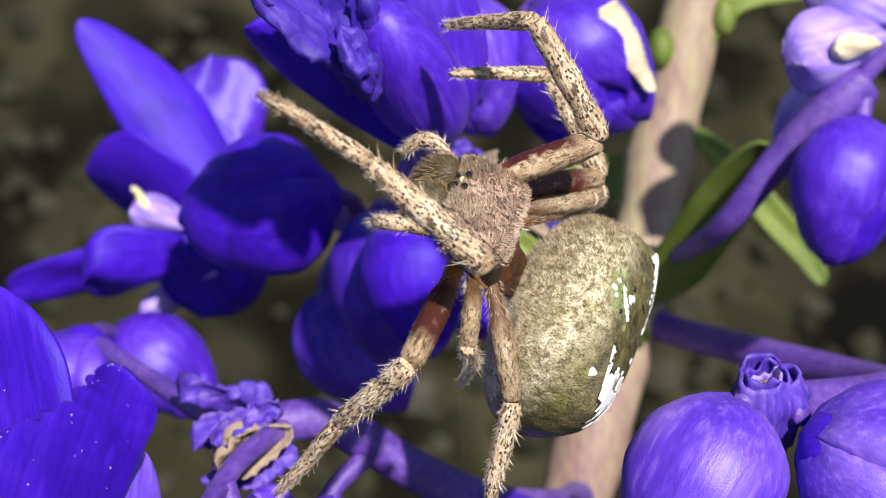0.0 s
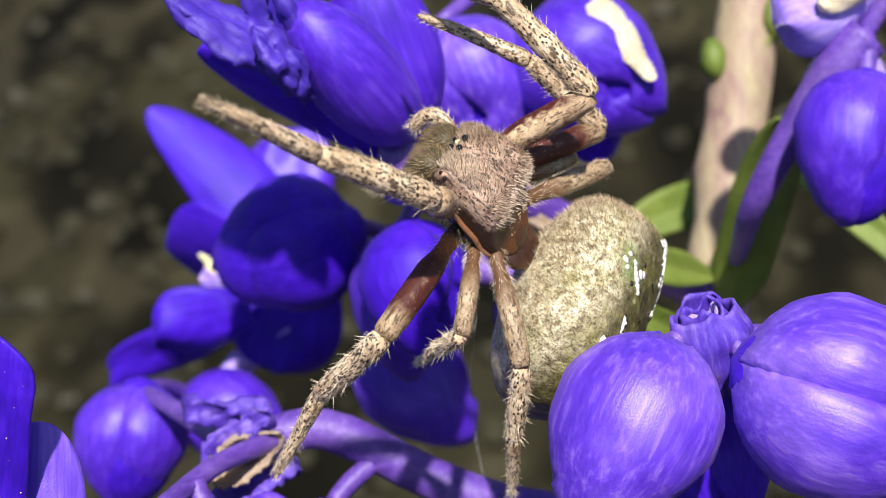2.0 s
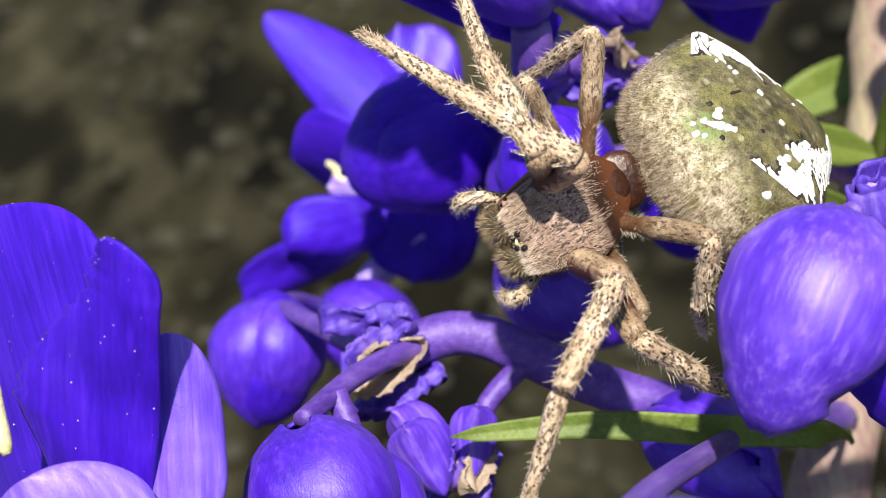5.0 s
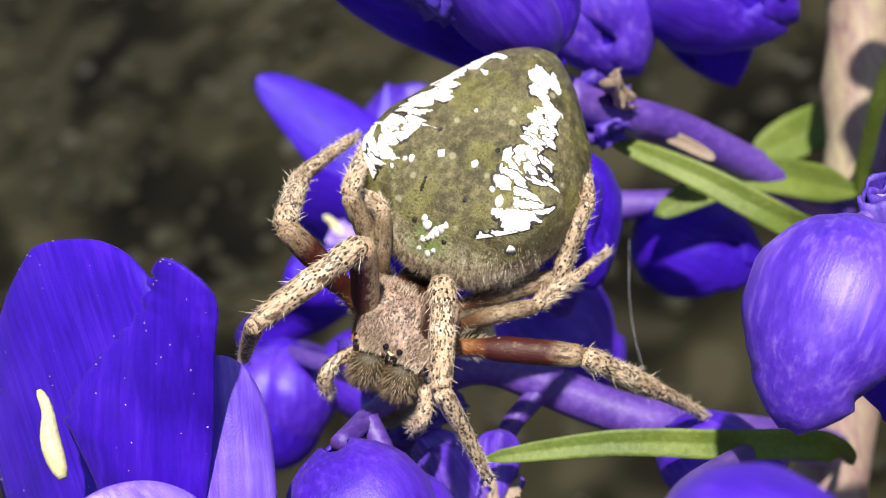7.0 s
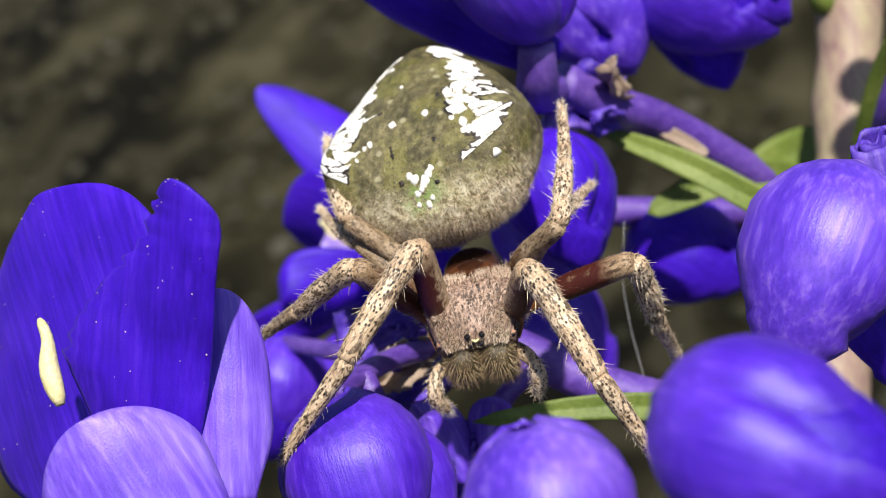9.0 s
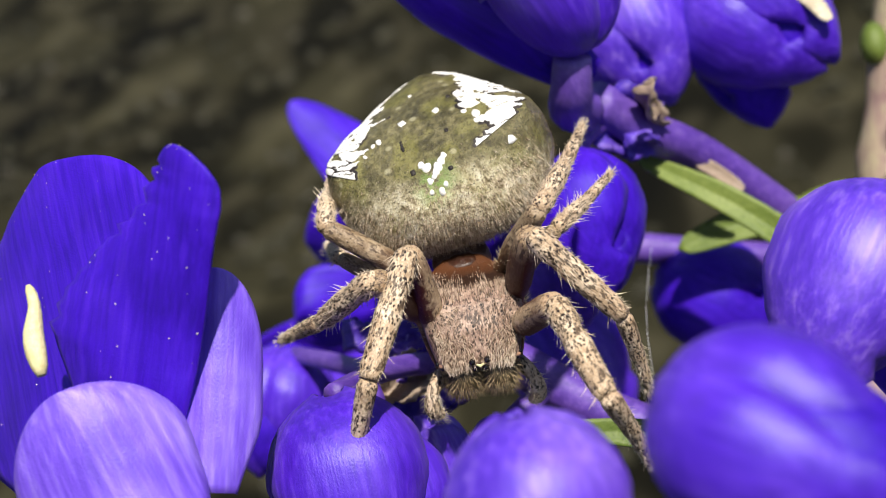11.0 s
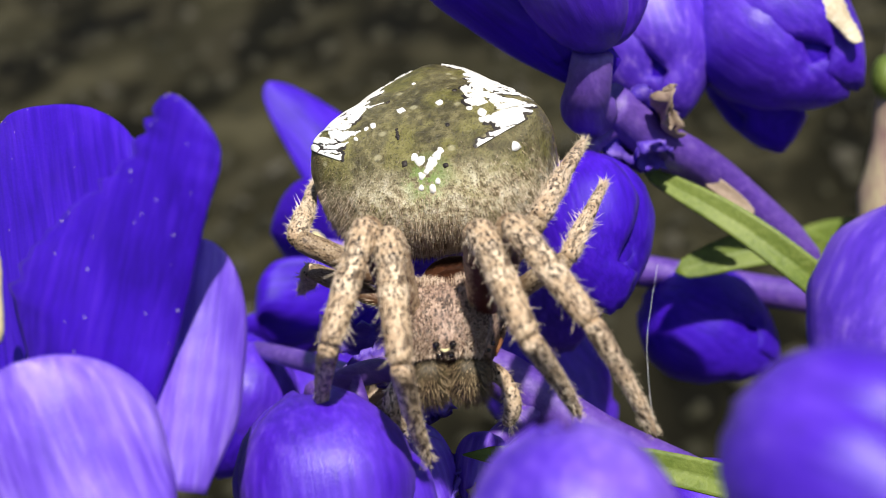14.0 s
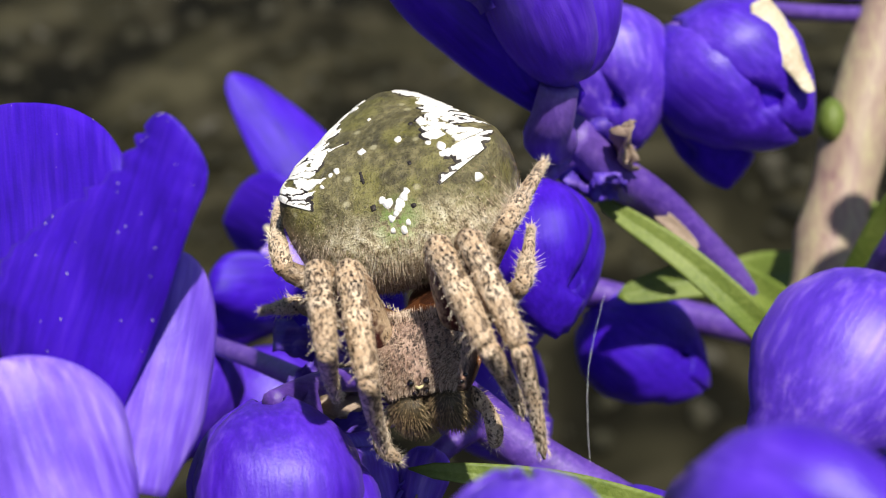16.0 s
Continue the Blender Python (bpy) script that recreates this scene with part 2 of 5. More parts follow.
def abdomen_material():
    """Olive-brown felted skin, mossy green round the pale mark in front, dark pits."""
    m, tree, b = material("mossy_abdomen", 0.4, 0.5)
    wide, fine, felt = speckle(tree, 0.42, 3, 0.6), speckle(tree, 2.0, 5, 0.68), speckle(tree, 9.0, 3, 0.65)
    color = blend(tree, 0.55, ramp(tree, wide, [(0.36, (0.045, 0.039, 0.014)), (0.5, (0.115, 0.10, 0.038)), (0.64, (0.21, 0.185, 0.085))]),
                  ramp(tree, fine, [(0.36, (0.022, 0.019, 0.008)), (0.5, (0.105, 0.092, 0.034)), (0.62, (0.26, 0.23, 0.11))]))
    tilt, spread, place = tree.nodes.new("ShaderNodeVectorMath"), tree.nodes.new("ShaderNodeMapRange"), tree.nodes.new("ShaderNodeVectorMath")
    place.operation = "SUBTRACT"
    place.inputs[1].default_value = (-2.5, 0, 4.6)
    tree.links.new(coords(tree, (1, 1, 1)), place.inputs[0])
    tilt.operation = "DOT_PRODUCT"
    tilt.inputs[1].default_value = (0.30, 0, -0.55)
    tree.links.new(place.outputs["Vector"], tilt.inputs[0])
    spread.inputs["From Min"].default_value, spread.inputs["From Max"].default_value = -0.45, 0.75
    spread.inputs["To Min"].default_value, spread.inputs["To Max"].default_value = 0.0, 1.0
    tree.links.new(tilt.outputs["Value"], spread.inputs["Value"])
    cream = ramp(tree, fine, [(0.36, (0.20, 0.155, 0.08)), (0.5, (0.60, 0.53, 0.34)), (0.63, (0.88, 0.82, 0.64))])
    color = blend(tree, spread.outputs["Result"], color, cream)
    sides = ramp(tree, speckle(tree, 0.5, 2, 0.5), [(0.5, (0, 0, 0)), (0.62, (0.42, 0.42, 0.42))])
    color = blend(tree, sides, color, (0.23, 0.22, 0.045))
    color = blend(tree, ramp(tree, felt, [(0.53, (0, 0, 0)), (0.64, (0.75, 0.75, 0.75))]), color, (0.035, 0.028, 0.01))
    cells = dots(tree, 1.3)
    color = blend(tree, ramp(tree, dots(tree, 0.75), [(0.10, (0.45, 0.45, 0.45)), (0.18, (0, 0, 0))]), color, (0.55, 0.52, 0.33))
    color = blend(tree, ramp(tree, dots(tree, 1.7), [(0.11, (0.55, 0.55, 0.55)), (0.18, (0, 0, 0))]), color, (0.022, 0.017, 0.008))
    grad, tc = tree.nodes.new("ShaderNodeVectorMath"), tree.nodes.new("ShaderNodeTexCoord")
    grad.operation = "DISTANCE"
    grad.inputs[1].default_value = (-1.0 * MM, 0.15 * MM, 5.2 * MM)
    tree.links.new(tc.outputs["Object"], grad.inputs[0])
    near = tree.nodes.new("ShaderNodeMapRange")
    near.inputs["From Min"].default_value, near.inputs["From Max"].default_value = 0.2 * MM, 1.5 * MM
    near.inputs["To Min"].default_value, near.inputs["To Max"].default_value = 1.0, 0.0
    tree.links.new(grad.outputs["Value"], near.inputs["Value"])
    moss = tree.nodes.new("ShaderNodeMath")
    moss.operation = "MULTIPLY"
    tree.links.new(near.outputs["Result"], moss.inputs[0])
    tree.links.new(ramp(tree, fine, [(0.41, (0, 0, 0)), (0.53, (1, 1, 1))]), moss.inputs[1])
    color = blend(tree, moss.outputs["Value"], color, (0.13, 0.24, 0.03))
    tree.links.new(color, b.inputs["Base Color"])
    bump(tree, b, blend(tree, 0.35, blend(tree, 0.5, fine, felt), cells), 0.9, 0.3)
    return m


ABDOMEN = abdomen_material()


def ground_material():
    """Dark litter, its shade put into the near-black colours, far out of focus."""
    m, tree, b = material("shade_painted_soil", 0.95, 0.1)
    tc, mp = tree.nodes.new("ShaderNodeTexCoord"), tree.nodes.new("ShaderNodeMapping")
    mp.inputs["Scale"].default_value = (1.0, 0.74, 1.0)
    tree.links.new(tc.outputs["Object"], mp.inputs["Vector"])
    facs = []
    for scale, detail in ((4.0, 0.5), (9.0, 0.5), (19.0, 0.5)):
        n = tree.nodes.new("ShaderNodeTexNoise")
        n.inputs["Scale"].default_value, n.inputs["Detail"].default_value = scale, detail
        tree.links.new(mp.outputs["Vector"], n.inputs["Vector"])
        facs.append(n.outputs["Fac"])
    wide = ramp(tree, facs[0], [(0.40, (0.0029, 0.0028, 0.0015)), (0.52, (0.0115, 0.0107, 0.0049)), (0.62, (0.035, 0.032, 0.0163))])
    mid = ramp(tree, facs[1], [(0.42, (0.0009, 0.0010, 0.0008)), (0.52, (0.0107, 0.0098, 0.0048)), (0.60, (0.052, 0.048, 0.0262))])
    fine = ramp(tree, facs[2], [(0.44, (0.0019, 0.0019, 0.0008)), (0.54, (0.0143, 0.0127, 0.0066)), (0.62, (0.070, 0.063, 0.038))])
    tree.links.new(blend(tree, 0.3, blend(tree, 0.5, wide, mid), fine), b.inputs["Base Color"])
    return m


SOIL = ground_material()


def litter_material():
    """Crumbs and stones, each of its own tone from black-brown to pale grey."""
    m, tree, b = material("litter", 0.85, 0.2)
    geo = tree.nodes.new("ShaderNodeNewGeometry")
    tone = ramp(tree, geo.outputs["Random Per Island"], [(0.0, (0.008, 0.008, 0.005)), (0.35, (0.025, 0.024, 0.012)), (0.65, (0.03, 0.028, 0.017)), (0.88, (0.05, 0.047, 0.033)), (1.0, (0.085, 0.078, 0.062))])
    tree.links.new(blend(tree, 0.35, tone, ramp(tree, speckle(tree, 0.12, 3, 0.6), [(0.35, (0.01, 0.01, 0.006)), (0.65, (0.06, 0.056, 0.034))])), b.inputs["Base Color"])
    return m


LITTER = litter_material()


# ---- making meshes ----
def mesh_object(name, bm, mat, scale=MM, smooth=True):
    me = bpy.data.meshes.new(name)
    bmesh.ops.recalc_face_normals(bm, faces=bm.faces)
    bmesh.ops.scale(bm, vec=(scale,) * 3, verts=bm.verts)
    bm.to_mesh(me)
    bm.free()
    me.materials.append(mat)
    me.polygons.foreach_set("use_smooth", [smooth] * len(me.polygons))
    return new(name, me)


def part(name, bm, mat, parent, label="", at=None):
    ob = mesh_object(name, bm, mat)
    ob.parent = parent
    if at is not None:
        ob.matrix_basis = at
    return tagged(ob, label)


def hair_part(name, verts, faces, mat, parent, label=""):
    me = bpy.data.meshes.new(name)
    me.from_pydata([tuple(MM * c for c in v) for v in verts], [], faces)
    me.materials.append(mat)
    ob = new(name, me)
    ob.parent = parent
    return tagged(ob, label, kind="stuff")


def toward(axis, roll=0.0):
    """A turn that lays local z along axis."""
    return Vector(axis).to_track_quat("Z", "Y").to_matrix().to_4x4() @ Matrix.Rotation(radians(roll), 4, "Z")


def stand(p, axis=(0, 0, 1), roll=0.0):
    """A pose at p (plant millimetres) with local z along axis (plant frame)."""
    return Matrix.Translation(PLANT @ Vector(p) * MM) @ toward(PLANT @ Vector(axis), roll)


def thing(name, m, label, category, group=""):
    ob = new(name)
    ob.empty_display_size = 0.002
    ob.matrix_basis = m
    return tagged(ob, label, category, group)


def tube(points, radii, sides=12, caps=True, wobble=0.0, seed=0):
    """A tapered round limb along points, bent smoothly."""
    bm, rnd = bmesh.new(), random.Random(seed)
    pts = [Vector(p) for p in points]
    rings, up = [], Vector((0.13, 0.31, 0.94))
    for i, p in enumerate(pts):
        d = (pts[min(i + 1, len(pts) - 1)] - pts[max(i - 1, 0)]).normalized()
        side = d.cross(up)
        if side.length < 0.05:
            side = d.cross(Vector((1, 0, 0)))
        side.normalize()
        other = d.cross(side)
        rings.append([bm.verts.new(p + (side * math.cos(a) + other * math.sin(a)) * radii[i] * (1 + rnd.uniform(-wobble, wobble)))
                      for a in (2 * math.pi * k / sides for k in range(sides))])
    for a, b in zip(rings, rings[1:]):
        for k in range(sides):
            bm.faces.new((a[k], a[(k + 1) % sides], b[(k + 1) % sides], b[k]))
    if caps:
        bm.faces.new(rings[0][::-1])
        bm.faces.new(rings[-1])
    return bm


def spline(points, n):
    """n + 1 points on a smooth line through points."""
    pts = [Vector(p) for p in points]
    out = []
    for k in range(n + 1):
        s = k / n * (len(pts) - 1)
        i = min(int(s), len(pts) - 2)
        f = s - i
        p0, p1, p2, p3 = pts[max(i - 1, 0)], pts[i], pts[i + 1], pts[min(i + 2, len(pts) - 1)]
        out.append(0.5 * (2 * p1 + (p2 - p0) * f + (2 * p0 - 5 * p1 + 4 * p2 - p3) * f ** 2 + (3 * p1 - p0 - 3 * p2 + p3) * f ** 3))
    return out


def shell(grid, thick):
    """A thin leaf with two sides from a grid of (point, outward normal)."""
    bm = bmesh.new()
    top = [[bm.verts.new(p) for p, n in row] for row in grid]
    low = [[bm.verts.new(p - n * thick) for p, n in row] for row in grid]
    rows, cols = len(grid), len(grid[0])
    for i in range(rows - 1):
        for j in range(cols - 1):
            bm.faces.new((top[i][j], top[i][j + 1], top[i + 1][j + 1], top[i + 1][j]))
            bm.faces.new((low[i][j], low[i + 1][j], low[i + 1][j + 1], low[i][j + 1]))
    edge = [(0, j) for j in range(cols)] + [(i, cols - 1) for i in range(1, rows)] + [(rows - 1, j) for j in range(cols - 2, -1, -1)] + [(i, 0) for i in range(rows - 2, 0, -1)]
    for (a, b), (c, d) in zip(edge, edge[1:] + edge[:1]):
        bm.faces.new((top[a][b], low[a][b], low[c][d], top[c][d]))
    bmesh.ops.remove_doubles(bm, verts=bm.verts, dist=0.004)
    return bm


def sepal_mesh(length, width, half=80, lift=0.0, turn=0.0, seed=0, blunt=0.78, keeled=0.17):
    """One fat boat-shaped sepal of a bud, its base at the origin, along z."""
    rnd = random.Random(seed)
    ph = [rnd.uniform(0, 6.28) for _ in range(4)]
    grid = []
    for i in range(19):
        u = 0.015 + 0.97 * i / 18
        row = []
        r = (0.5 * width + lift) * (math.sin(math.pi * u ** blunt) ** 0.62)
        span = radians(half) * ((0.86 if keeled > 0.2 else 0.55) + (0.14 if keeled > 0.2 else 0.45) * math.sin(math.pi * min(u * 1.25, 1) ** 0.9)) if u < 0.8 else radians(half) * (1.02 - 0.5 * (u - 0.8))
        for j in range(15):
            v = -1 + 2 * j / 14
            a = turn + v * span
            keel = 1.06 - keeled * abs(v) ** 3
            rr = r * keel * (1 + 0.02 * math.sin(5 * a + ph[0]) + 0.012 * math.sin(9 * u * 3 + 4 * a + ph[1]))
            z = length * (u - 0.02 * v * v) + 0.06 * math.sin(3 * a + ph[2])
            n = Vector((math.cos(a), math.sin(a), 0.9 * (u - 0.5))).normalized()
            row.append((Vector((rr * math.cos(a), rr * math.sin(a), z)), n))
        grid.append(row)
    return shell(grid, 0.28)


def bud(p, axis, length, width, roll=0.0, mat=None, seed=0, label="closed violet-blue flower bud with smooth sepals", halves=(94, 74, 62), face=None, seam=False):
    """A closed bud of three sepals wrapped over one another; seam turns a groove between two of them towards face."""
    mat = mat or VIOLET
    axis = Vector(axis).normalized()
    base = Vector(p) - axis * (length * 0.5)
    if face:
        flat = toward(PLANT @ axis).to_3x3().transposed() @ (PLANT @ Vector(face))
        roll = math.degrees(math.atan2(flat.y, flat.x)) + (62 if seam else 0)
    lifts, wobble = ((0.30, 0.04, -0.22), 11) if not seam else ((0.08, 0.0, -0.08), 3)
    if seam:
        halves = (72, 68, 68)
    b = thing("flower_bud", stand(base, axis, roll), label, "flower bud", "buds of the flower spike")
    for k in range(3):
        part("sepal", sepal_mesh(length * (1, 0.97, 0.93)[k], width, halves[k], lifts[k], radians(120 * k + wobble * math.sin(seed + k)), seed * 7 + k, keeled=0.24 if seam else 0.17), mat, b)
    core = bmesh.new()
    bmesh.ops.create_icosphere(core, subdivisions=3, radius=1)
    bmesh.ops.scale(core, vec=(width * (0.41 if seam else 0.36),) * 2 + (length * (0.46 if seam else 0.38),), verts=core.verts)
    bmesh.ops.translate(core, vec=(0, 0, length * 0.5), verts=core.verts)
    if seam:
        cup = bmesh.ops.create_icosphere(core, subdivisions=2, radius=0.26 * width)["verts"]
        bmesh.ops.translate(core, vec=(0, 0, 0.17 * length), verts=cup)
    part("petals_inside", core, VIOLET_DEEP, b)
    return b


def petal_mesh(length, width, curl=0.3, cup=0.25, ruffle=0.05, seed=0, point=0.5, teeth=0.0):
    """An open petal, its base at the origin, along z, its face towards y."""
    rnd = random.Random(seed)
    ph = [rnd.uniform(0, 6.28) for _ in range(4)]
    grid = []
    for i in range(23):
        u = i / 22
        row = []
        w = 0.56 * width * (0.16 + 0.84 * u ** 0.6) * math.sqrt(max(1e-4, 1 - u ** (5 - 3.6 * point)))
        for j in range(17):
            v = -1 + 2 * j / 16
            edge = 1 + teeth * (noise.noise((u * 26, seed, 0)) * abs(v) ** 8) * (1 - u ** 6)
            x = w * v * edge
            z = length * u
            y = length * curl * u ** 2.2 - width * cup * (v * v) * (1 - 0.3 * u) + ruffle * width * math.sin(4 * v + 6 * u + ph[0]) * u + 0.02 * width * noise.noise((u * 6, v * 3, seed * 1.7))
            n = Vector((-0.6 * cup * v, -1, 0.8 * curl * u)).normalized()
            row.append((Vector((x, y, z)), n))
        grid.append(row)
    return shell(grid, 0.22)


def leaf_mesh(points, width, fold=0.35, thick=0.3):
    """A narrow leaf along points, folded on its midrib."""
    pts = spline(points, 20)
    grid = []
    for i, p in enumerate(pts):
        u = i / 20
        d = (pts[min(i + 1, 20)] - pts[max(i - 1, 0)]).normalized()
        side = d.cross(Vector((0, 0, -1))).normalized()
        face = side.cross(d).normalized()
        w = width * 0.5 * max(0.03, min(1, 3.2 * u ** 0.8) * math.sqrt(max(0, 1 - (max(0, u - 0.5) / 0.5) ** 2.4)))
        grid.append([(p + side * w * v + face * (-fold * w * (1 - abs(v)) + 0.05 * w * math.sin(9 * u + 2 * v)), face) for v in (-1, -0.7, -0.4, -0.15, 0, 0.15, 0.4, 0.7, 1)])
    return shell(grid, thick)


# ---- ground ----
bm = bmesh.new()
bmesh.ops.create_grid(bm, x_segments=60, y_segments=60, size=40)
for v in bm.verts:
    v.co.z = 0.03 * noise.noise(v.co * 0.4)
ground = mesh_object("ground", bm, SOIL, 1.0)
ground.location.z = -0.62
tagged(ground, "dark soil with grey litter, shade put into its colour", "ground", kind="structure")


def litter(count, seed):
    """Small stones, crumbs and curled dead leaves strewn over the soil, heaped in patches."""
    rnd = random.Random(seed)
    lump = bmesh.new()
    bmesh.ops.create_icosphere(lump, subdivisions=1, radius=1)
    ball = [v.co.copy() for v in lump.verts]
    sides = [[v.index for v in f.verts] for f in lump.faces]
    lump.free()
    verts, faces = [], []
    while count:
        p = Vector((rnd.uniform(-1.3, 1.2), rnd.uniform(-0.2, 2.8), 0))
        heap = noise.noise(p * 3.1)
        if rnd.random() > 0.55 + 0.9 * heap:
            continue
        count -= 1
        size = rnd.choice((0.004, 0.006, 0.008, 0.011)) * rnd.uniform(0.8, 1.3)
        turn = Euler((rnd.uniform(-0.6, 0.6), rnd.uniform(-0.6, 0.6), rnd.uniform(0, 6.28))).to_matrix()
        shape = Vector((1, rnd.uniform(0.6, 1.0), rnd.uniform(0.3, 0.8)))
        n = len(verts)
        for q in ball:
            w = q * size * (1 + 0.35 * noise.noise(q * 1.6 + p * 40))
            w = turn @ Vector((w.x * shape.x, w.y * shape.y, w.z * shape.z))
            verts.append(p + w + Vector((0, 0, 0.03 * noise.noise(p * 0.4) + 0.35 * size)))
        faces += [[k + n for k in f] for f in sides]
    me = bpy.data.meshes.new("ground_litter")
    me.from_pydata(verts, [], faces)
    me.materials.append(LITTER)
    ob = new("ground_litter", me)
    ob.location.z = -0.62
    return tagged(ob, "grey-brown stones and crumbs strewn over shaded soil", "litter", kind="stuff")


litter(6500, 12)

# ---- the flower spike ----
def plant_tube(points, r0, r1, n=20, sides=12, bulge=0.0):
    """A stalk along points of the plant frame."""
    return tube(spline(points, n), [r0 + (r1 - r0) * k / n + bulge * noise.noise((k * 0.5, r0, 0)) for k in range(n + 1)], sides)


plant = thing("flowering_plant", PLANT.to_4x4(), "upright flowering plant with fleshy pinkish stem and narrow leaves", "plant")
STEM = [(60, -140, 30), (36, -70, 29), (25, -38, 28), (19.2, -20, 27), (16.4, -8.5, 27), (13.9, 3.0, 25), (9.6, 17.1, 23), (5, 34, 24), (-4, 90, 60), (-20, 300, 240), (-30, 520, 400)]
part("stem", plant_tube(STEM, 2.0, 2.9, 60, 20, 0.5), STEM_PINK, plant, "pinkish green fleshy stem")
for p in ((15.8, -14.6, 25.2), (20.4, -17.0, 25.6)):
    bm = bmesh.new()
    bmesh.ops.create_icosphere(bm, subdivisions=3, radius=1.2)
    for v in bm.verts:
        v.co = Vector((v.co.x * 0.8, v.co.y * 1.25, v.co.z)) * (1 + 0.12 * noise.noise(v.co * 0.9)) + Vector(p)
    part("node", bm, GREEN, plant, "green swelling on the stem")
for points, width in (([(14.5, 4, 22), (16.6, 0.2, 17), (18.6, -3.6, 12), (20.4, -6.3, 8)], 3.9),
                      ([(14.5, 6.5, 22), (12.6, 5.4, 12), (9.8, 3.8, 6.5), (5.5, 0.3, 5.2), (0.8, -3.0, 5.8)], 1.7),
                      ([(17.0, -6.4, 36), (12.4, -5.4, 32), (8.0, -3.9, 30)], 3.4),
                      ([(9.8, 18, 20), (10.5, 17.6, 4), (9.5, 16.4, -3), (5.5, 15.6, -6), (0, 14.5, -8), (-6.4, 14.2, -9)], 1.5),
                      ([(14.5, 1.5, 20), (11.5, 0.7, 15), (7.6, -0.2, 12.5), (2.0, 1.2, 12)], 2.4),
                      ([(17.5, -9.5, 26), (21, -6, 25), (24, -2.4, 25), (26.3, 0.2, 25), (27.7, 2.6, 25)], 2.2),
                      ([(16, -12, 26), (21, -18.5, 25), (29, -19.5, 26)], 3.0)):
    part("leaf", leaf_mesh(points, width), GREEN, plant, "narrow light green leaf")
for points, r0, r1 in (([(-11.0, 10.4, -4.6), (-8.5, 9.3, -4.2), (-5.9, 9.5, -3), (-1.5, 12.4, -1.2), (2.6, 14.4, 0.5), (7, 16, 8), (9.6, 17.5, 22)], 1.15, 1.2),
                       ([(-0.5, -5.0, 0.8), (1.6, -4.0, 4), (4.8, -3.0, 8.5), (10, 0.4, 16), (14.2, 3, 24)], 1.25, 1.1),
                       ([(15.0, 1.0, 25), (16.2, 0.2, 17), (17.6, -1.6, 9), (20.6, -5.6, 7), (23.2, -8.4, 5.2), (25, -10, 5)], 0.35, 1.5),
                       ([(14.6, 7.2, -12.4), (18, 7.6, -10), (24, 7.6, -4), (26, 8, 8), (17, 6, 22), (13.6, 4.5, 25)], 1.05, 1.1),
                       ([(-10.0, -3.6, 15.5), (-5, -1.5, 16.5), (4, 0, 20), (14, 1, 25)], 1.0, 1.0)):
    part("flower_stalk", plant_tube(points, r0, r1), STALK_VIOLET, plant, "violet flower stalk")
# short stalks that carry the buds and flowers
for points in ([(13.8, 7.2, -15.8), (14.4, 6.9, -13.8), (14.8, 7.2, -12.2)], [(16.8, 7.8, -15.2), (15.9, 7.5, -13.6), (15.4, 7.3, -12.0)],
               [(13.8, 9.0, -9.4), (14.4, 8.0, -10.4), (15.4, 7.4, -11.4)], [(5.9, 17.3, -34.8), (5.4, 16.6, -20), (6.8, 16, 8)],
               [(1.5, 23.6, -30.0), (3.4, 25, -16), (7.2, 16.4, 8)], [(-2.0, -1.9, 0.9), (-1.0, -3.4, 1.2), (0.5, -4.5, 2.2)],
               [(0.0, 1.2, 19.6), (2.0, 0.3, 19.8), (4.2, 0.0, 20.2)], [(-3.2, -2.3, 5.6), (-4.0, -2.6, 10), (-4.7, -1.5, 16.4)],
               [(-8.0, 3.4, 15.5), (-7.4, 1.0, 16), (-5.2, -1.3, 16.5)], [(-0.4, -15.6, 8.6), (4, -20, 14), (12, -24, 24), (20.5, -25, 28)],
               [(4.8, -14.2, 9.0), (8, -18, 14), (14, -22, 24), (20.0, -23.5, 28)], [(5.4, -12.9, 11.6), (5.8, -14.6, 11.5), (6.8, -16.6, 12.2)],
               [(24.6, -7.2, 4.0), (25.0, -8.8, 4.4), (25.0, -10.2, 5.0)], [(25.0, -10.6, 10.4), (25.4, -11.0, 7.5), (25.0, -10.0, 5.4)],
               [(-21.6, 5.5, 7.0), (-17.0, 7.4, 2), (-11.0, 10.2, -4.4)], [(-21.4, 5.8, 15), (-21.8, 5.2, 11), (-21.2, 5.6, 6.8)],
               [(-6.8, -3.4, 8.0), (-5.8, -3.0, 11.5), (-5.4, -1.8, 16.4)], [(-11.2, 12.4, -15.2), (-10.2, 10.6, -10), (-8.4, 9.4, -4.4)],
               [(-9.6, 14.4, -13.2), (-10.0, 13.0, -12.6), (-10.6, 11.4, -12.4)], [(-18, 19, -22), (-13, 26, -14), (0, 28, 0), (5, 32, 23)],
               [(-16.6, -2.2, 20.4), (-13, -3.2, 17.6), (-10, -3.6, 15.6)], [(-7, 16.8, -6.5), (-7.1, 15.8, -5.8), (-6.9, 14.8, -5.0)],
               [(26.5, -12.3, 4.2), (26, -11.4, 4.6), (25.2, -10.4, 5.0)], [(-6.9, 14.6, -4.6), (-5.6, 12.6, -3.6), (-3.6, 10.9, -2.2)]):
    part("flower_stalk", plant_tube(points, 0.5, 0.6, 14, 10), STALK_VIOLET, plant, "short violet flower stalk")
bm = leaf_mesh([(4.0, -2.7, 6.8), (5.2, -1.9, 7.4), (6.6, -0.8, 8.4)], 0.8, 0.2, 0.2)
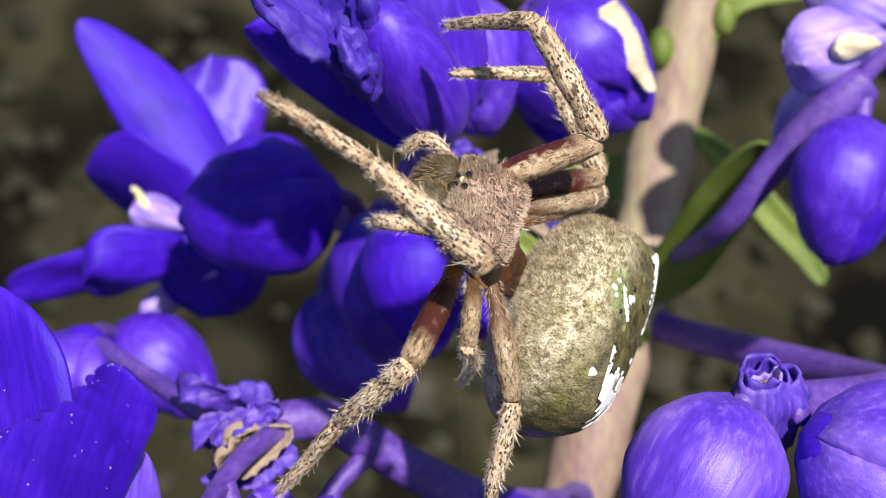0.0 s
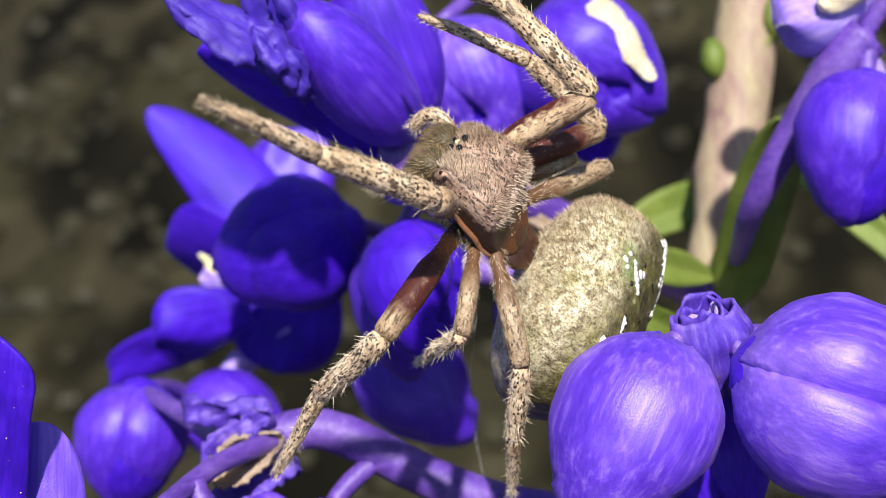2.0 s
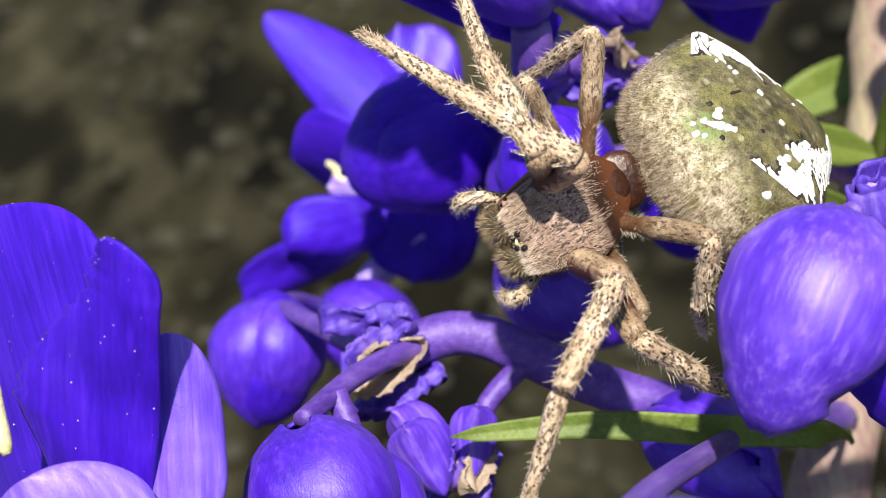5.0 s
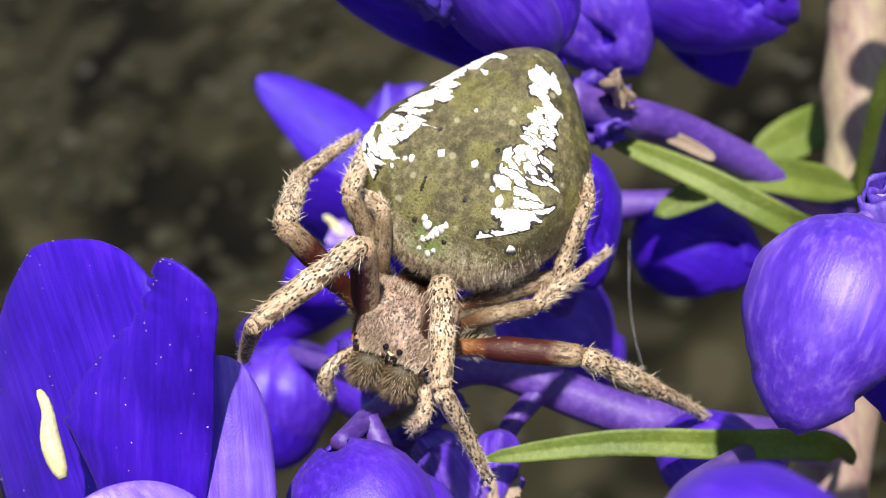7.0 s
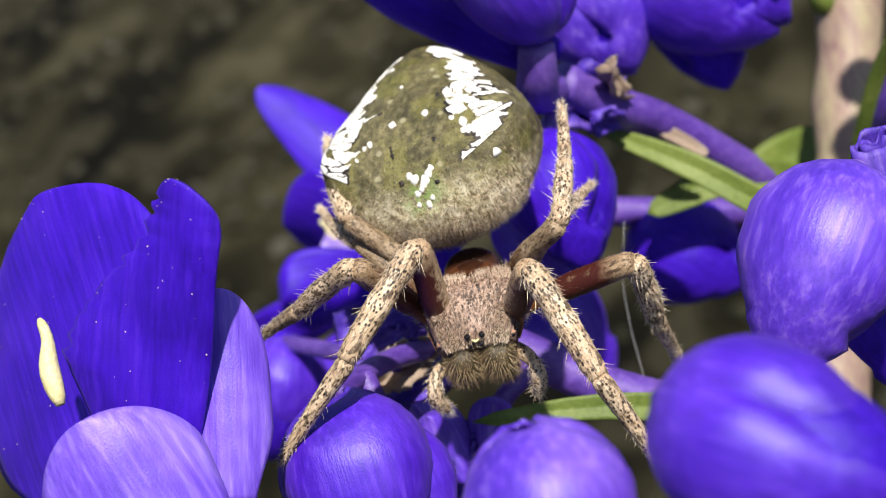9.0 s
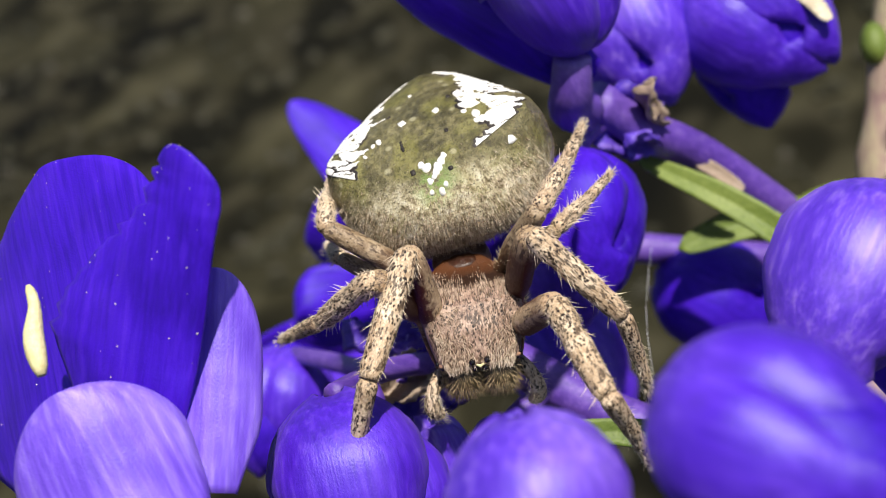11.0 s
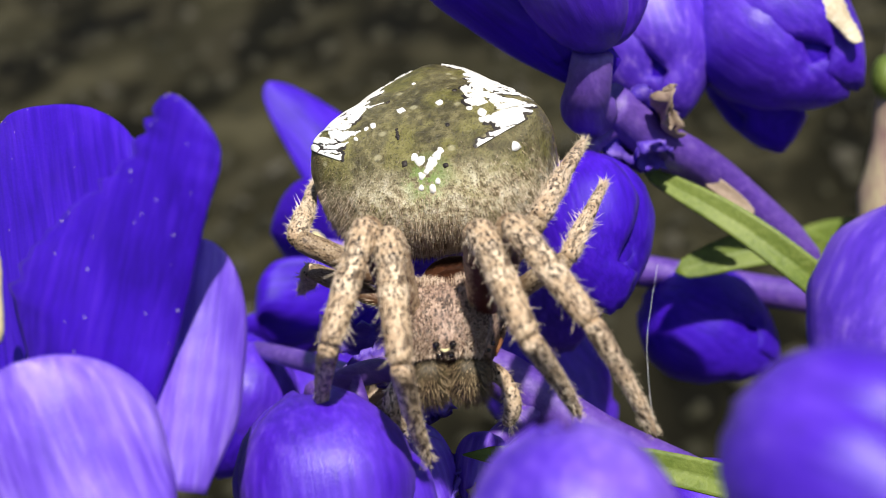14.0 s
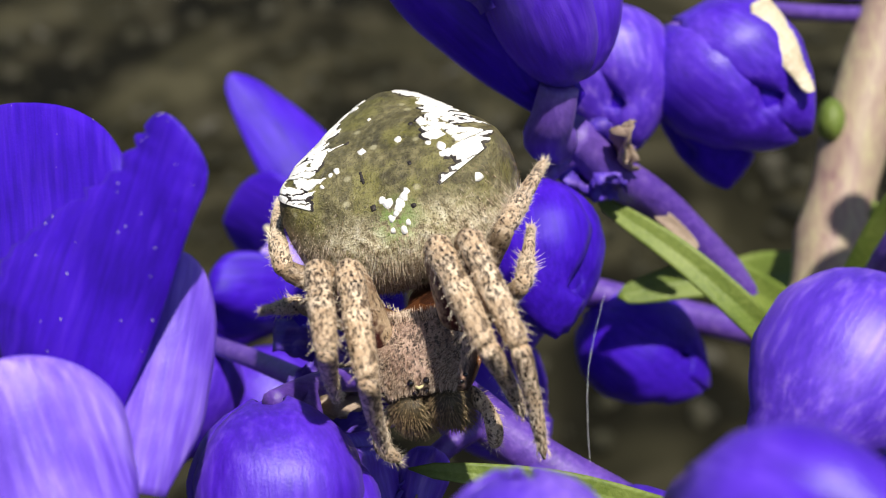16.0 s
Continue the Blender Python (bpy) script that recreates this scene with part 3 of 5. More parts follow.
part("bract", bm, TAN_SEPAL, plant, "pale pinkish dry bract")

#            centre                axis               length width roll
bud((11.5, 11.3, -16.5), (-0.5, 0.85, -0.15), 9.8, 6.8, 0, VIOLET_PALE_LIT, 1, face=(-0.1, 0.0, -1), halves=(132, 74, 62))
bud((21.4, 10.7, -16.5), (0.88, 0.42, 0.15), 10.8, 8.4, 0, VIOLET_PALE_LIT, 2, face=(0.05, 0.0, -1), seam=True)
bud((14.2, 12.9, -9), (0.1, 0.97, 0.1), 8.5, 5.4, 10, VIOLET_DEEP, 3, label="deep blue bud in the shade of another")
bud((9.2, 19.2, -35.7), (0.85, 0.48, -0.2), 8.5, 5.9, seed=4, face=(0, -0.25, -1), seam=True)
bud((1.15, 20.4, -31.1), (0.1, 0.9, 0.3), 7.6, 5.7, 0, VIOLET_PALE_LIT, 5, face=(-0.2, 0, -1))
bud((-10.7, 16.9, -14.5), (0.12, 0.95, 0.2), 9.4, 6.9, seed=6, face=(0.25, -0.1, -1))
bud((-8.8, 17.2, -13), (0.3, 0.9, 0.1), 6.5, 4.0, 60, seed=26)
bud((-1.2, 2.0, 0.8), (0.2, 0.97, 0.0), 8.6, 6.2, 0, VIOLET_DEEP, 7, label="deep blue bud behind the spider", face=(-0.6, 0, -1))
bud((3.6, 3.2, 20), (0.85, 0.45, 0.1), 9.2, 7.0, 30, VIOLET_DEEP, 8)
bud((-3.4, 2.2, 6), (-0.05, 0.98, 0.1), 9.6, 6.2, seed=9, face=(-0.5, 0, -1))
bud((-5.5, 6.9, 16), (0.55, 0.75, 0.1), 10.0, 7.4, seed=10, face=(-0.3, -0.5, -1))
bud((1.2, -11.2, 9), (0.30, 0.9, 0.1), 9.4, 7.4, 50, VIOLET_PALE_LIT, 11, label="violet flower bud beside the fading flower")
W = bud((8.8, -11.2, 9.5), (0.72, 0.6, 0.1), 10.6, 8.4, seed=12, label="violet bud with a torn cream edge", face=(0.2, -0.9, -0.5))
bud((7.6, -10.4, 13), (0.15, 0.95, 0.1), 9.5, 6.4, 80, VIOLET_DEEP, 27)
bud((23.7, -3.2, 3.5), (-0.22, 0.95, -0.1), 9.2, 7.2, seed=13, face=(0.45, -0.1, -0.9), seam=True)
bud((23.4, -7.6, 11), (-0.4, 0.8, 0.1), 7.5, 4.6, 40, LILAC, 28)
bud((-22.5, 9.0, 7), (-0.2, 0.9, 0), 8.2, 7.0, 20, seed=14, face=(0.2, -0.2, -1), seam=True)
bud((-18.5, 8.3, 15), (0.7, 0.6, 0), 9.0, 6.0, 20, seed=29)
bud((-11.5, -2.3, 7.4), (-0.96, 0.22, -0.1), 9.8, 8.8, 0, VIOLET_DEEP, 15, label="deep blue bud with a lengthwise crease", face=(0, -0.4, -0.9), seam=True)
bud((4.6, 17.2, -1), (0.7, 0.6, 0), 8.0, 5.0, 20, seed=30)


def flower(name, label):
    return thing(name, stand((0, 0, 0)), label, "flower", "open flowers of the spike")


def petal(parent, p, axis, face, length, width, mat, name="petal", label="", **more):
    """A petal with its base at p, running along axis, its face towards face (all in the plant frame)."""
    z = Vector(axis).normalized()
    y = Vector(face) - z * Vector(face).dot(z)
    y.normalize()
    turn = Matrix((y.cross(z), y, z)).transposed()
    m = Matrix.Translation(PLANT @ Vector(p) * MM) @ (PLANT @ turn).to_4x4()
    return part(name, petal_mesh(length, width, **more), mat, parent, label, at=parent.matrix_basis.inverted() @ m)


def profile(points, u):
    """A soft line through (share, value) points."""
    total = 0
    for d in (-0.06, -0.03, 0, 0.03, 0.06):
        q = min(max(u + d, 0), 1)
        for (a, x), (b, y) in zip(points, points[1:]):
            if a <= q <= b:
                total += x + (y - x) * (q - a) / (b - a)
                break
    return total / 5


def lobe_mesh(length, left, right, curl=0.05, cup=0.1, seed=0, teeth=0.0, dome=0.07):
    """A broad petal with an outline of its own on either side and a rounded tip, along z, its face towards y."""
    grid = []
    for i in range(41):
        u = 1 - (1 - i / 40) ** 1.6
        cap = math.sqrt(max(0.0004, 1 - (max(0, u - 1 + dome) / dome) ** 2))
        a, b = profile(left, u) * cap, profile(right, u) * cap
        if 0.3 < u < 0.93:
            a += teeth * (abs(math.sin(u * 47 + 2 * noise.noise((9 * u, seed, 1)))) - 0.5 + noise.noise((u * 22, seed, 3)))
        wide = max(a + b, 0.01)
        row = []
        for j in range(21):
            v = -1 + 2 * j / 20
            x = (a - b) / 2 + v * wide / 2
            y = length * curl * u ** 2 - wide * cup * v * v + 0.12 * noise.noise((x * 0.25, u * 3, seed * 1.7)) + 0.05 * noise.noise((x * 0.9, u * 8, seed))
            row.append((Vector((x, y, length * u)), Vector((-2 * cup * v, -1, 0)).normalized()))
        grid.append(row)
    return shell(grid, 0.2)


def lobe(parent, p, tip, face, left, right, mat, name="petal", label="", **more):
    """A broad petal from p to tip (plant frame) with its own outline."""
    z = Vector(tip) - Vector(p)
    length = z.length
    z.normalize()
    y = Vector(face) - z * Vector(face).dot(z)
    y.normalize()
    m = Matrix.Translation(PLANT @ Vector(p) * MM) @ (PLANT @ Matrix((y.cross(z), y, z)).transposed()).to_4x4()
    return part(name, lobe_mesh(length, left, right, **more), mat, parent, label, at=parent.matrix_basis.inverted() @ m)


def egg_mesh(length, width, seed=0, blunt=0.85):
    """A fat closed sepal, fuller near its base, along z from the origin."""
    bm = bmesh.new()
    bmesh.ops.create_uvsphere(bm, u_segments=32, v_segments=20, radius=1)
    for v in bm.verts:
        u = (v.co.z + 1) / 2
        k = 1 + 0.16 * (0.5 - u) + 0.04 * noise.noise(v.co * 1.4 + Vector((seed, 0, 0)))
        v.co = Vector((v.co.x * width / 2 * k, v.co.y * width / 2 * k * blunt, length * u))
    return bm


def stamen(parent, p, axis, length):
    m = parent.matrix_basis.inverted() @ stand(p, axis)
    bm = tube(spline([(0, 0, 0), (0.12, 0, length * 0.4), (-0.1, 0, length * 0.75), (0.05, 0, length)], 10), [0.2, 0.34, 0.42, 0.45, 0.42, 0.36, 0.3, 0.26, 0.24, 0.2, 0.1], 10)
    part("stamen", bm, ANTHER, parent, "pale yellow stamen", at=m)


def withered(name, p, axis, size, seed, label, tan=True, core=None):
    """A spent flower: a cup of crumpled dry petals round a pale core."""
    rnd = random.Random(seed)
    f = thing(name, stand(p, axis), label, "flower", "spent flowers of the spike")
    for k in range(6):
        a = k * 1.05 + rnd.uniform(-0.3, 0.3)
        m = Matrix.Rotation(a, 4, "Z") @ Matrix.Translation((0, -0.32 * size * MM, 0)) @ Matrix.Rotation(rnd.uniform(-0.1, 0.4), 4, "X")
        bm = petal_mesh(size * rnd.uniform(0.85, 1.15), size * 0.62, curl=rnd.uniform(-0.35, 0.25), cup=0.35, ruffle=0.16, seed=seed * 9 + k, teeth=0.5)
        for v in bm.verts:
            v.co += Vector((noise.noise(v.co * 2.1 + Vector((seed, 0, 0))), noise.noise(v.co * 2.1 + Vector((0, seed, 9))), noise.noise(v.co * 1.7))) * 0.13 * size * 0.5
        part("withered_petal", bm, TAN_SEPAL if tan and k == 2 else WILTED, f, at=m)
    bm = bmesh.new()
    bmesh.ops.create_icosphere(bm, subdivisions=3, radius=0.3 * size)
    for v in bm.verts:
        v.co = Vector((v.co.x, v.co.y, v.co.z * 1.3 + 0.45 * size)) * (1 + 0.15 * noise.noise(v.co * 3))
    part("core", bm, core or TAN_SEPAL, f, "pale dry core")
    return f


lobe(W, (10.0, -14.8, 5.6), (12.9, -9.6, 6.4), (0.45, -0.3, -0.85), [(0, 0.6), (0.2, 1.3), (0.5, 1.2), (0.7, 0.6), (1, 0.3)], [(0, 0.7), (0.2, 1.3), (0.5, 1.2), (0.7, 0.7), (1, 0.3)], CREAM, name="torn_edge", label="torn cream edge", curl=-0.05, cup=0.25, seed=40, teeth=0.16)
A = flower("open_flower", "open violet-blue flower with broad toothed petals")
lobe(A, (-19.4, 17.0, -20.5), (-23.0, 1.0, -18.6), (-0.6, 0.1, -1), [(0, 4), (0.4, 11.5), (0.7, 11.5), (0.86, 9.0), (0.95, 5.6), (1, 2.0)], [(0, 3), (0.4, 6.4), (0.7, 6.8), (0.86, 5.2), (0.95, 3.0), (1, 1.0)], VIOLET_DEEP, curl=0.03, cup=0.06, seed=1)
lobe(A, (-17.0, 15.0, -22.5), (-12.4, 4.2, -27.5), (0.1, -0.3, -1), [(0, 3.0), (0.3, 5.4), (0.5, 4.2), (0.65, 2.7), (0.8, 1.1), (0.9, 0.9), (1, 0.5)], [(0, 1.5), (0.4, 1.7), (0.7, 1.9), (0.88, 2.2), (0.95, 1.7), (1, 0.5)], VIOLET_DEEP, curl=0.04, cup=0.10, seed=2, teeth=0.34)
lobe(A, (-14.4, 17.0, -22.4), (-13.3, 8.0, -22.8), (0.35, 0, -1), [(0, 1.0), (0.3, 1.4), (0.6, 1.5), (1, 1.5)], [(0, 1.2), (0.3, 2.1), (0.6, 2.0), (1, 2.0)], SEPAL_LILAC, curl=0.0, cup=0.24, seed=3, dome=0.45, name="sepal", label="lilac-violet cupped sepal")
lobe(A, (-15.4, 21.8, -24.0), (-18.4, 13.2, -27.0), (0.1, -0.3, -1), [(0, 1.5), (0.35, 3.2), (0.65, 3.4), (1, 3.0)], [(0, 1.5), (0.35, 3.4), (0.65, 3.8), (1, 3.6)], SEPAL_LILAC, curl=-0.08, cup=0.22, seed=4, dome=0.35, name="sepal", label="pale lilac sepal")


def specks(parent, host, count, seed, size):
    """Loose pollen grains that cling to the face of a petal."""
    rnd = random.Random(seed)
    verts, faces = [], []
    me = host.data
    for _ in range(count):
        p = me.polygons[rnd.randrange(len(me.polygons))]
        c, n, r = p.center * 1000, p.normal, size * rnd.uniform(0.5, 1.3)
        a = n.orthogonal().normalized()
        b = n.cross(a)
        k = len(verts)
        verts += [c + a * r, c + b * r, c - a * r, c - b * r, c + n * r * 1.2]
        faces += [(k, k + 1, k + 4), (k + 1, k + 2, k + 4), (k + 2, k + 3, k + 4), (k + 3, k, k + 4)]
    ob = hair_part("pollen_grains", verts, faces, CREAM, parent, "pale grains of pollen")
    ob.matrix_basis = host.matrix_basis
    return ob


A_PETALS = [q for q in A.children if q.name.startswith("petal")]
for q, count in zip(A_PETALS, (90, 60)):
    specks(A, q, count, 5, 0.035)
stamen(A, (-19.9, 12.0, -25.2), (-0.16, -0.98, 0.05), 3.9)

B = flower("open_flower", "open violet-blue flower with spread petals behind the spider")
lobe(B, (-16.5, -4.0, 21.0), (-25.4, -15.8, 20.6), (0.3, -0.2, -1), [(0, 2), (0.4, 2.2), (0.7, 1.6), (0.88, 1.2), (1, 0.6)], [(0, 3), (0.4, 4.1), (0.65, 3.2), (0.88, 1.8), (1, 0.6)], VIOLET_DEEP, curl=0.03, cup=0.10, seed=5)
lobe(B, (-15.5, -1.0, 20.5), (-24.8, -5.8, 21.0), (-0.5, 0.7, -0.6), [(0, 2), (0.4, 4.4), (0.75, 4.6), (0.92, 3.0), (1, 1.2)], [(0, 2), (0.4, 4.6), (0.75, 5.2), (0.92, 3.8), (1, 1.4)], VIOLET_DEEP, curl=0.03, cup=0.12, seed=6)
petal(B, (-18.0, 0.2, 20.5), (-0.97, 0.22, 0.18), (0.1, 0.8, -0.55), 13.6, 6.4, VIOLET_DEEP, curl=0.05, cup=0.15, seed=7, point=0.5)
petal(B, (-15.0, -6.0, 23), (-0.2, -0.95, 0.1), (0.2, 0, -1), 8.0, 8.6, VIOLET, curl=0.05, cup=0.1, seed=8)
petal(B, (-15.6, 1.6, 19.5), (-0.85, 0.45, 0), (0, 0.3, -1), 6.0, 2.6, LILAC, curl=0.1, cup=0.2, seed=9, name="sepal", label="pale lilac sepal")
petal(B, (-17.0, 1.0, 16), (-0.75, 0.1, -0.2), (0, 0.7, -0.7), 7.0, 8.0, VIOLET_DEEP, curl=0.05, cup=0.2, seed=19)
petal(B, (-13.6, -4.2, 19.5), (-0.35, 0.93, 0.0), (0.3, 0.4, -1), 9.5, 10.0, VIOLET_DEEP, curl=0.04, cup=0.15, seed=21)
stamen(B, (-19.6, -2.2, 18.0), (-0.5, -0.7, -0.3), 2.6)
petal(B, (-17.5, -1.4, 18.2), (-0.9, -0.3, -0.2), (0, 0.2, -1), 4.0, 3.6, LILAC, curl=0.05, cup=0.4, seed=20)

# a fading flower: fat closed sepals round crumpled petals
T = thing("fading_flower", stand((-0.9, -4.6, -3.2)), "fading violet flower with fat sepals and wilted petals", "flower", "spent flowers of the spike")


def on_t(p, tip):
    return T.matrix_basis.inverted() @ stand(p, Vector(tip) - Vector(p))


part("sepal", egg_mesh(10.6, 5.9, 1), VIOLET, T, "fat smooth sepal", at=on_t((-0.1, -6.2, -4.0), (-3.3, -11.7, -12.7)))
part("sepal", egg_mesh(10.4, 5.6, 2, 0.6), VIOLET, T, at=on_t((0.2, -6.4, -3.2), (-1.0, -15.2, -8.0)))
lobe(T, (-0.4, -4.9, -2.0), (-9.9, -10.2, -9.8), (-0.1, 0.75, -0.55), [(0, 1.2), (0.3, 2.6), (0.65, 3.0), (0.88, 2.0), (1, 0.6)], [(0, 1.2), (0.3, 2.8), (0.65, 3.2), (0.88, 2.2), (1, 0.6)], VIOLET_DEEP, curl=-0.10, cup=0.34, seed=8, name="sepal", label="deep blue boat-shaped sepal")
lobe(T, (-1.2, -6.0, -4.0), (-5.6, -13.0, -9.4), (0.1, 0.2, -1), [(0, 1.2), (0.4, 2.6), (0.75, 2.6), (1, 0.7)], [(0, 1.2), (0.4, 2.4), (0.75, 2.4), (1, 0.7)], VIOLET_DEEP, curl=0.05, cup=0.25, seed=9)
part("flower_stalk", tube(spline([T.matrix_basis.inverted() @ (PLANT @ Vector(q) * MM) * 1000 for q in ((-0.6, -5.6, -4.6), (-1.0, -4.3, -3.4), (-1.4, -4.0, -1.6), (-1.2, -4.4, 0.2))], 12), [1.0 + 0.03 * k for k in range(13)], 12), STALK_VIOLET, T)
for k, (p, tip, wide, deep) in enumerate((((-4.6, -8.9, -11.2), (-9.6, -13.6, -14.6), 1.25, 0.75), ((-3.6, -8.0, -11.6), (-4.9, -10.4, -14.4), 1.05, 0.8), ((-3.4, -8.2, -9.0), (-6.0, -14.2, -12.6), 1.5, 1.0),
                                         ((-2.8, -8.6, -10.0), (-4.4, -13.4, -13.6), 1.1, 0.8), ((-4.0, -8.6, -9.6), (-7.6, -12.0, -12.0), 1.3, 0.9))):
    n = (Vector(tip) - Vector(p)).length
    bm = tube([(0.25 * math.sin(2.2 * q / 18 + k), 0.25 * math.cos(1.7 * q / 18), n * q / 18) for q in range(19)], [max(0.08, math.sin(math.pi * (0.16 + 0.82 * q / 18)) ** 0.6) for q in range(19)], 28)
    for v in bm.verts:
        a = math.atan2(v.co.y, v.co.x) + 0.5 * v.co.z / n
        fold = 1 + 0.22 * math.sin(3 * a + k) + 0.45 * noise.noise((1.5 * math.cos(a), 1.5 * math.sin(a), 0.8 * v.co.z + 5 * k)) + 0.34 * noise.noise(v.co * 2.6)
        v.co = Vector((v.co.x * wide * fold, v.co.y * deep * fold, v.co.z + 0.4 * noise.noise(v.co * 1.8)))
    part("wilted_petal", bm, WILTED_DEEP, T, "crumpled wilted petal", at=on_t(p, tip))


def spent_tube(p, axis, length, width, label):
    """A spent flower rolled into a crumpled tube with a frayed, curled mouth round a pale plug."""
    f = thing("spent_flower", stand(p, axis), label, "flower", "spent flowers of the spike")
    for layer, (scale, far, mat) in enumerate(((1.0, 1.0, WILTED), (0.72, 1.04, WILTED), (0.5, 0.94, LILAC))):
        grid = []
        for i in range(17):
            u = i / 16
            row = []
            for j in range(41):
                a = 2 * math.pi * j / 40
                fold = 1 + 0.05 * math.sin(3 * a + 2 * layer) + 0.24 * noise.noise((2.0 * math.cos(a), 2.0 * math.sin(a), 2.6 * u + 9 * layer)) + 0.12 * noise.noise((6 * math.cos(a), 6 * math.sin(a), 6 * u))
                r = 0.5 * width * scale * (0.66 + 0.55 * u - 1.5 * max(0, u - 0.68) ** 1.2) * fold
                z = length * u * far * (1 - 0.16 * noise.noise((1.5 * math.cos(a), 1.5 * math.sin(a), 20 + layer)) * u ** 2)
                row.append((Vector((r * math.cos(a), r * math.sin(a), z)), Vector((math.cos(a), math.sin(a), 0.2)).normalized()))
            grid.append(row)
        part("withered_petal", shell(grid, 0.16), mat, f, "pale inner petal" if mat is LILAC else "")
    bm = bmesh.new()
    bmesh.ops.create_icosphere(bm, subdivisions=3, radius=0.22 * width)
    for v in bm.verts:
        v.co = Vector((v.co.x, v.co.y, v.co.z * 0.8 + 0.72 * length)) * (1 + 0.12 * noise.noise(v.co * 3))
    part("core", bm, TAN_SEPAL, f, "pale dry core")
    return f


spent_tube((15.7, 9.3, -12.8), (-0.12, -0.85, -0.50), 4.0, 3.3, "spent flower rolled into a crumpled violet tube with pale core")
withered("spent_flower", (-8.6, 9.3, -4.4), (-0.80, 0.35, -0.25), 4.4, 4, "spent flower with dark ruffled cup and tan core")
withered("spent_flower", (1.8, -4.0, 4.4), (-0.55, -0.2, -0.8), 3.4, 5, "spent flower with small cream sepals", core=CREAM)
withered("spent_flower", (-6.9, 14.6, -4.8), (-0.3, 0.8, -0.4), 3.2, 6, "spent flower with pale pinkish tan petals")

TR = flower("open_flower", "pale lilac and white flower beside the stem")
petal(TR, (26.5, -12.5, 4), (-0.9, 0.25, -0.2), (0, 0.3, -1), 6.5, 6.5, LILAC, curl=0.1, cup=0.4, seed=60)
petal(TR, (27.5, -13.5, 4.5), (-0.8, -0.5, -0.1), (0, 0.1, -1), 7.0, 6.0, LILAC, curl=0.1, cup=0.3, seed=61)
petal(TR, (25.5, -12.0, 3), (-0.7, 0.1, -0.2), (0, 0.3, -1), 3.2, 1.9, CREAM, curl=0.1, cup=0.3, seed=62, name="sepal", label="white inner sepal")
LILY = flower("open_flower", "small pale violet flower under the spider")
petal(LILY, (-7.4, 16.4, -6.5), (-0.5, -0.8, -0.1), (0, 0, -1), 4.6, 3.6, VIOLET_PALE_LIT, curl=0.1, cup=0.35, seed=63)
petal(LILY, (-7.6, 17.0, -7.5), (-0.3, -0.9, -0.3), (0.3, 0.2, -1), 4.0, 3.8, VIOLET_PALE_LIT, curl=0.1, cup=0.35, seed=64)
petal(LILY, (-6.4, 16.4, -6.5), (0.2, -0.9, -0.1), (0.3, 0.2, -1), 3.6, 3.0, VIOLET_PALE_LIT, curl=0.1, cup=0.35, seed=65)

thread = mesh_object("silk_thread", tube(spline([(1.7, 3.7, 0.9), (1.25, 6, 0.8), (1.0, 8.2, 0.6), (1.2, 12, 0.4), (1.9, 16.0, 0.2)], 16), [0.006] * 17, 6), SILK)
thread.matrix_basis = PLANT.to_4x4()
tagged(thread, "fine pale strand of spider silk hanging from a bud", "spider silk")

# ---- the spider ----
LENGTHS = {1: (7.2, 6.8, 6.9), 2: (7.6, 6.2, 6.4), 3: (5.6, 3.4, 3.8), 4: (6.4, 4.8, 5.2)}
HIPS = {1: (4.3, 1.9, 0.8), 2: (3.2, 2.2, 0.6), 3: (2.1, 2.0, 0.5), 4: (1.1, 1.7, 0.6)}
spider = thing("spider", Matrix(), "mossy brown orb-weaver spider with white marks and spiny speckled legs", "spider")
spider.scale = (0.89,) * 3


def hairs(count, where, length, thick, seed, lean=0.5):
    """Tapered bristles; where(random) gives a root, its normal and the way it leans."""
    rnd = random.Random(seed)
    verts, faces = [], []
    for _ in range(count):
        root, normal, way = where(rnd)
        d = (normal + way * lean + Vector([rnd.gauss(0, 0.18) for _ in range(3)])).normalized()
        l = length * rnd.uniform(0.55, 1.25)
        s = d.orthogonal().normalized()
        o = d.cross(s)
        n = len(verts)
        root = root - normal * 0.05
        for a in (0, 2.094, 4.189):
            verts.append(root + (s * math.cos(a) + o * math.sin(a)) * thick)
        verts.append(root + d * l + way * l * 0.25)
        faces += [(n, n + 1, n + 3), (n + 1, n + 2, n + 3), (n + 2, n, n + 3)]
    return verts, faces


# head and chest in one
HEAD = [(-0.2, 1.1, 0.6, 0.1), (0.5, 2.0, 1.0, 0.0), (1.2, 2.6, 1.6, 0.0), (1.8, 2.85, 2.4, -0.1), (2.4, 2.95, 3.4, -0.1), (3.2, 2.95, 3.8, -0.1), (4.4, 2.7, 3.75, 0.1), (5.2, 2.5, 3.5, 0.5), (5.75, 2.35, 3.25, 0.9), (6.1, 2.2, 2.9, 1.2), (6.2, 1.9, 2.3, 1.4)]


def head_point(s, a):
    i = min(int(s), len(HEAD) - 2)
    f = s - i
    x, w, t, l = [p + (q - p) * f for p, q in zip(HEAD[i], HEAD[i + 1])]
    c, n = math.cos(a), math.sin(a)
    c, n = math.copysign(abs(c) ** 0.55, c), math.copysign(abs(n) ** (0.55 if n > 0 else 0.8), n)
    groove = (-0.3 * math.exp(-((x - 2.2) / 0.45) ** 2 - (c / 0.22) ** 2) - 0.12 * math.exp(-((x - 3.1 - 1.9 * abs(c)) / 0.3) ** 2)) * max(0, n)
    return Vector((x, 0.9 * w * c, (t + l) / 2 + (t - l) / 2 * n + groove))


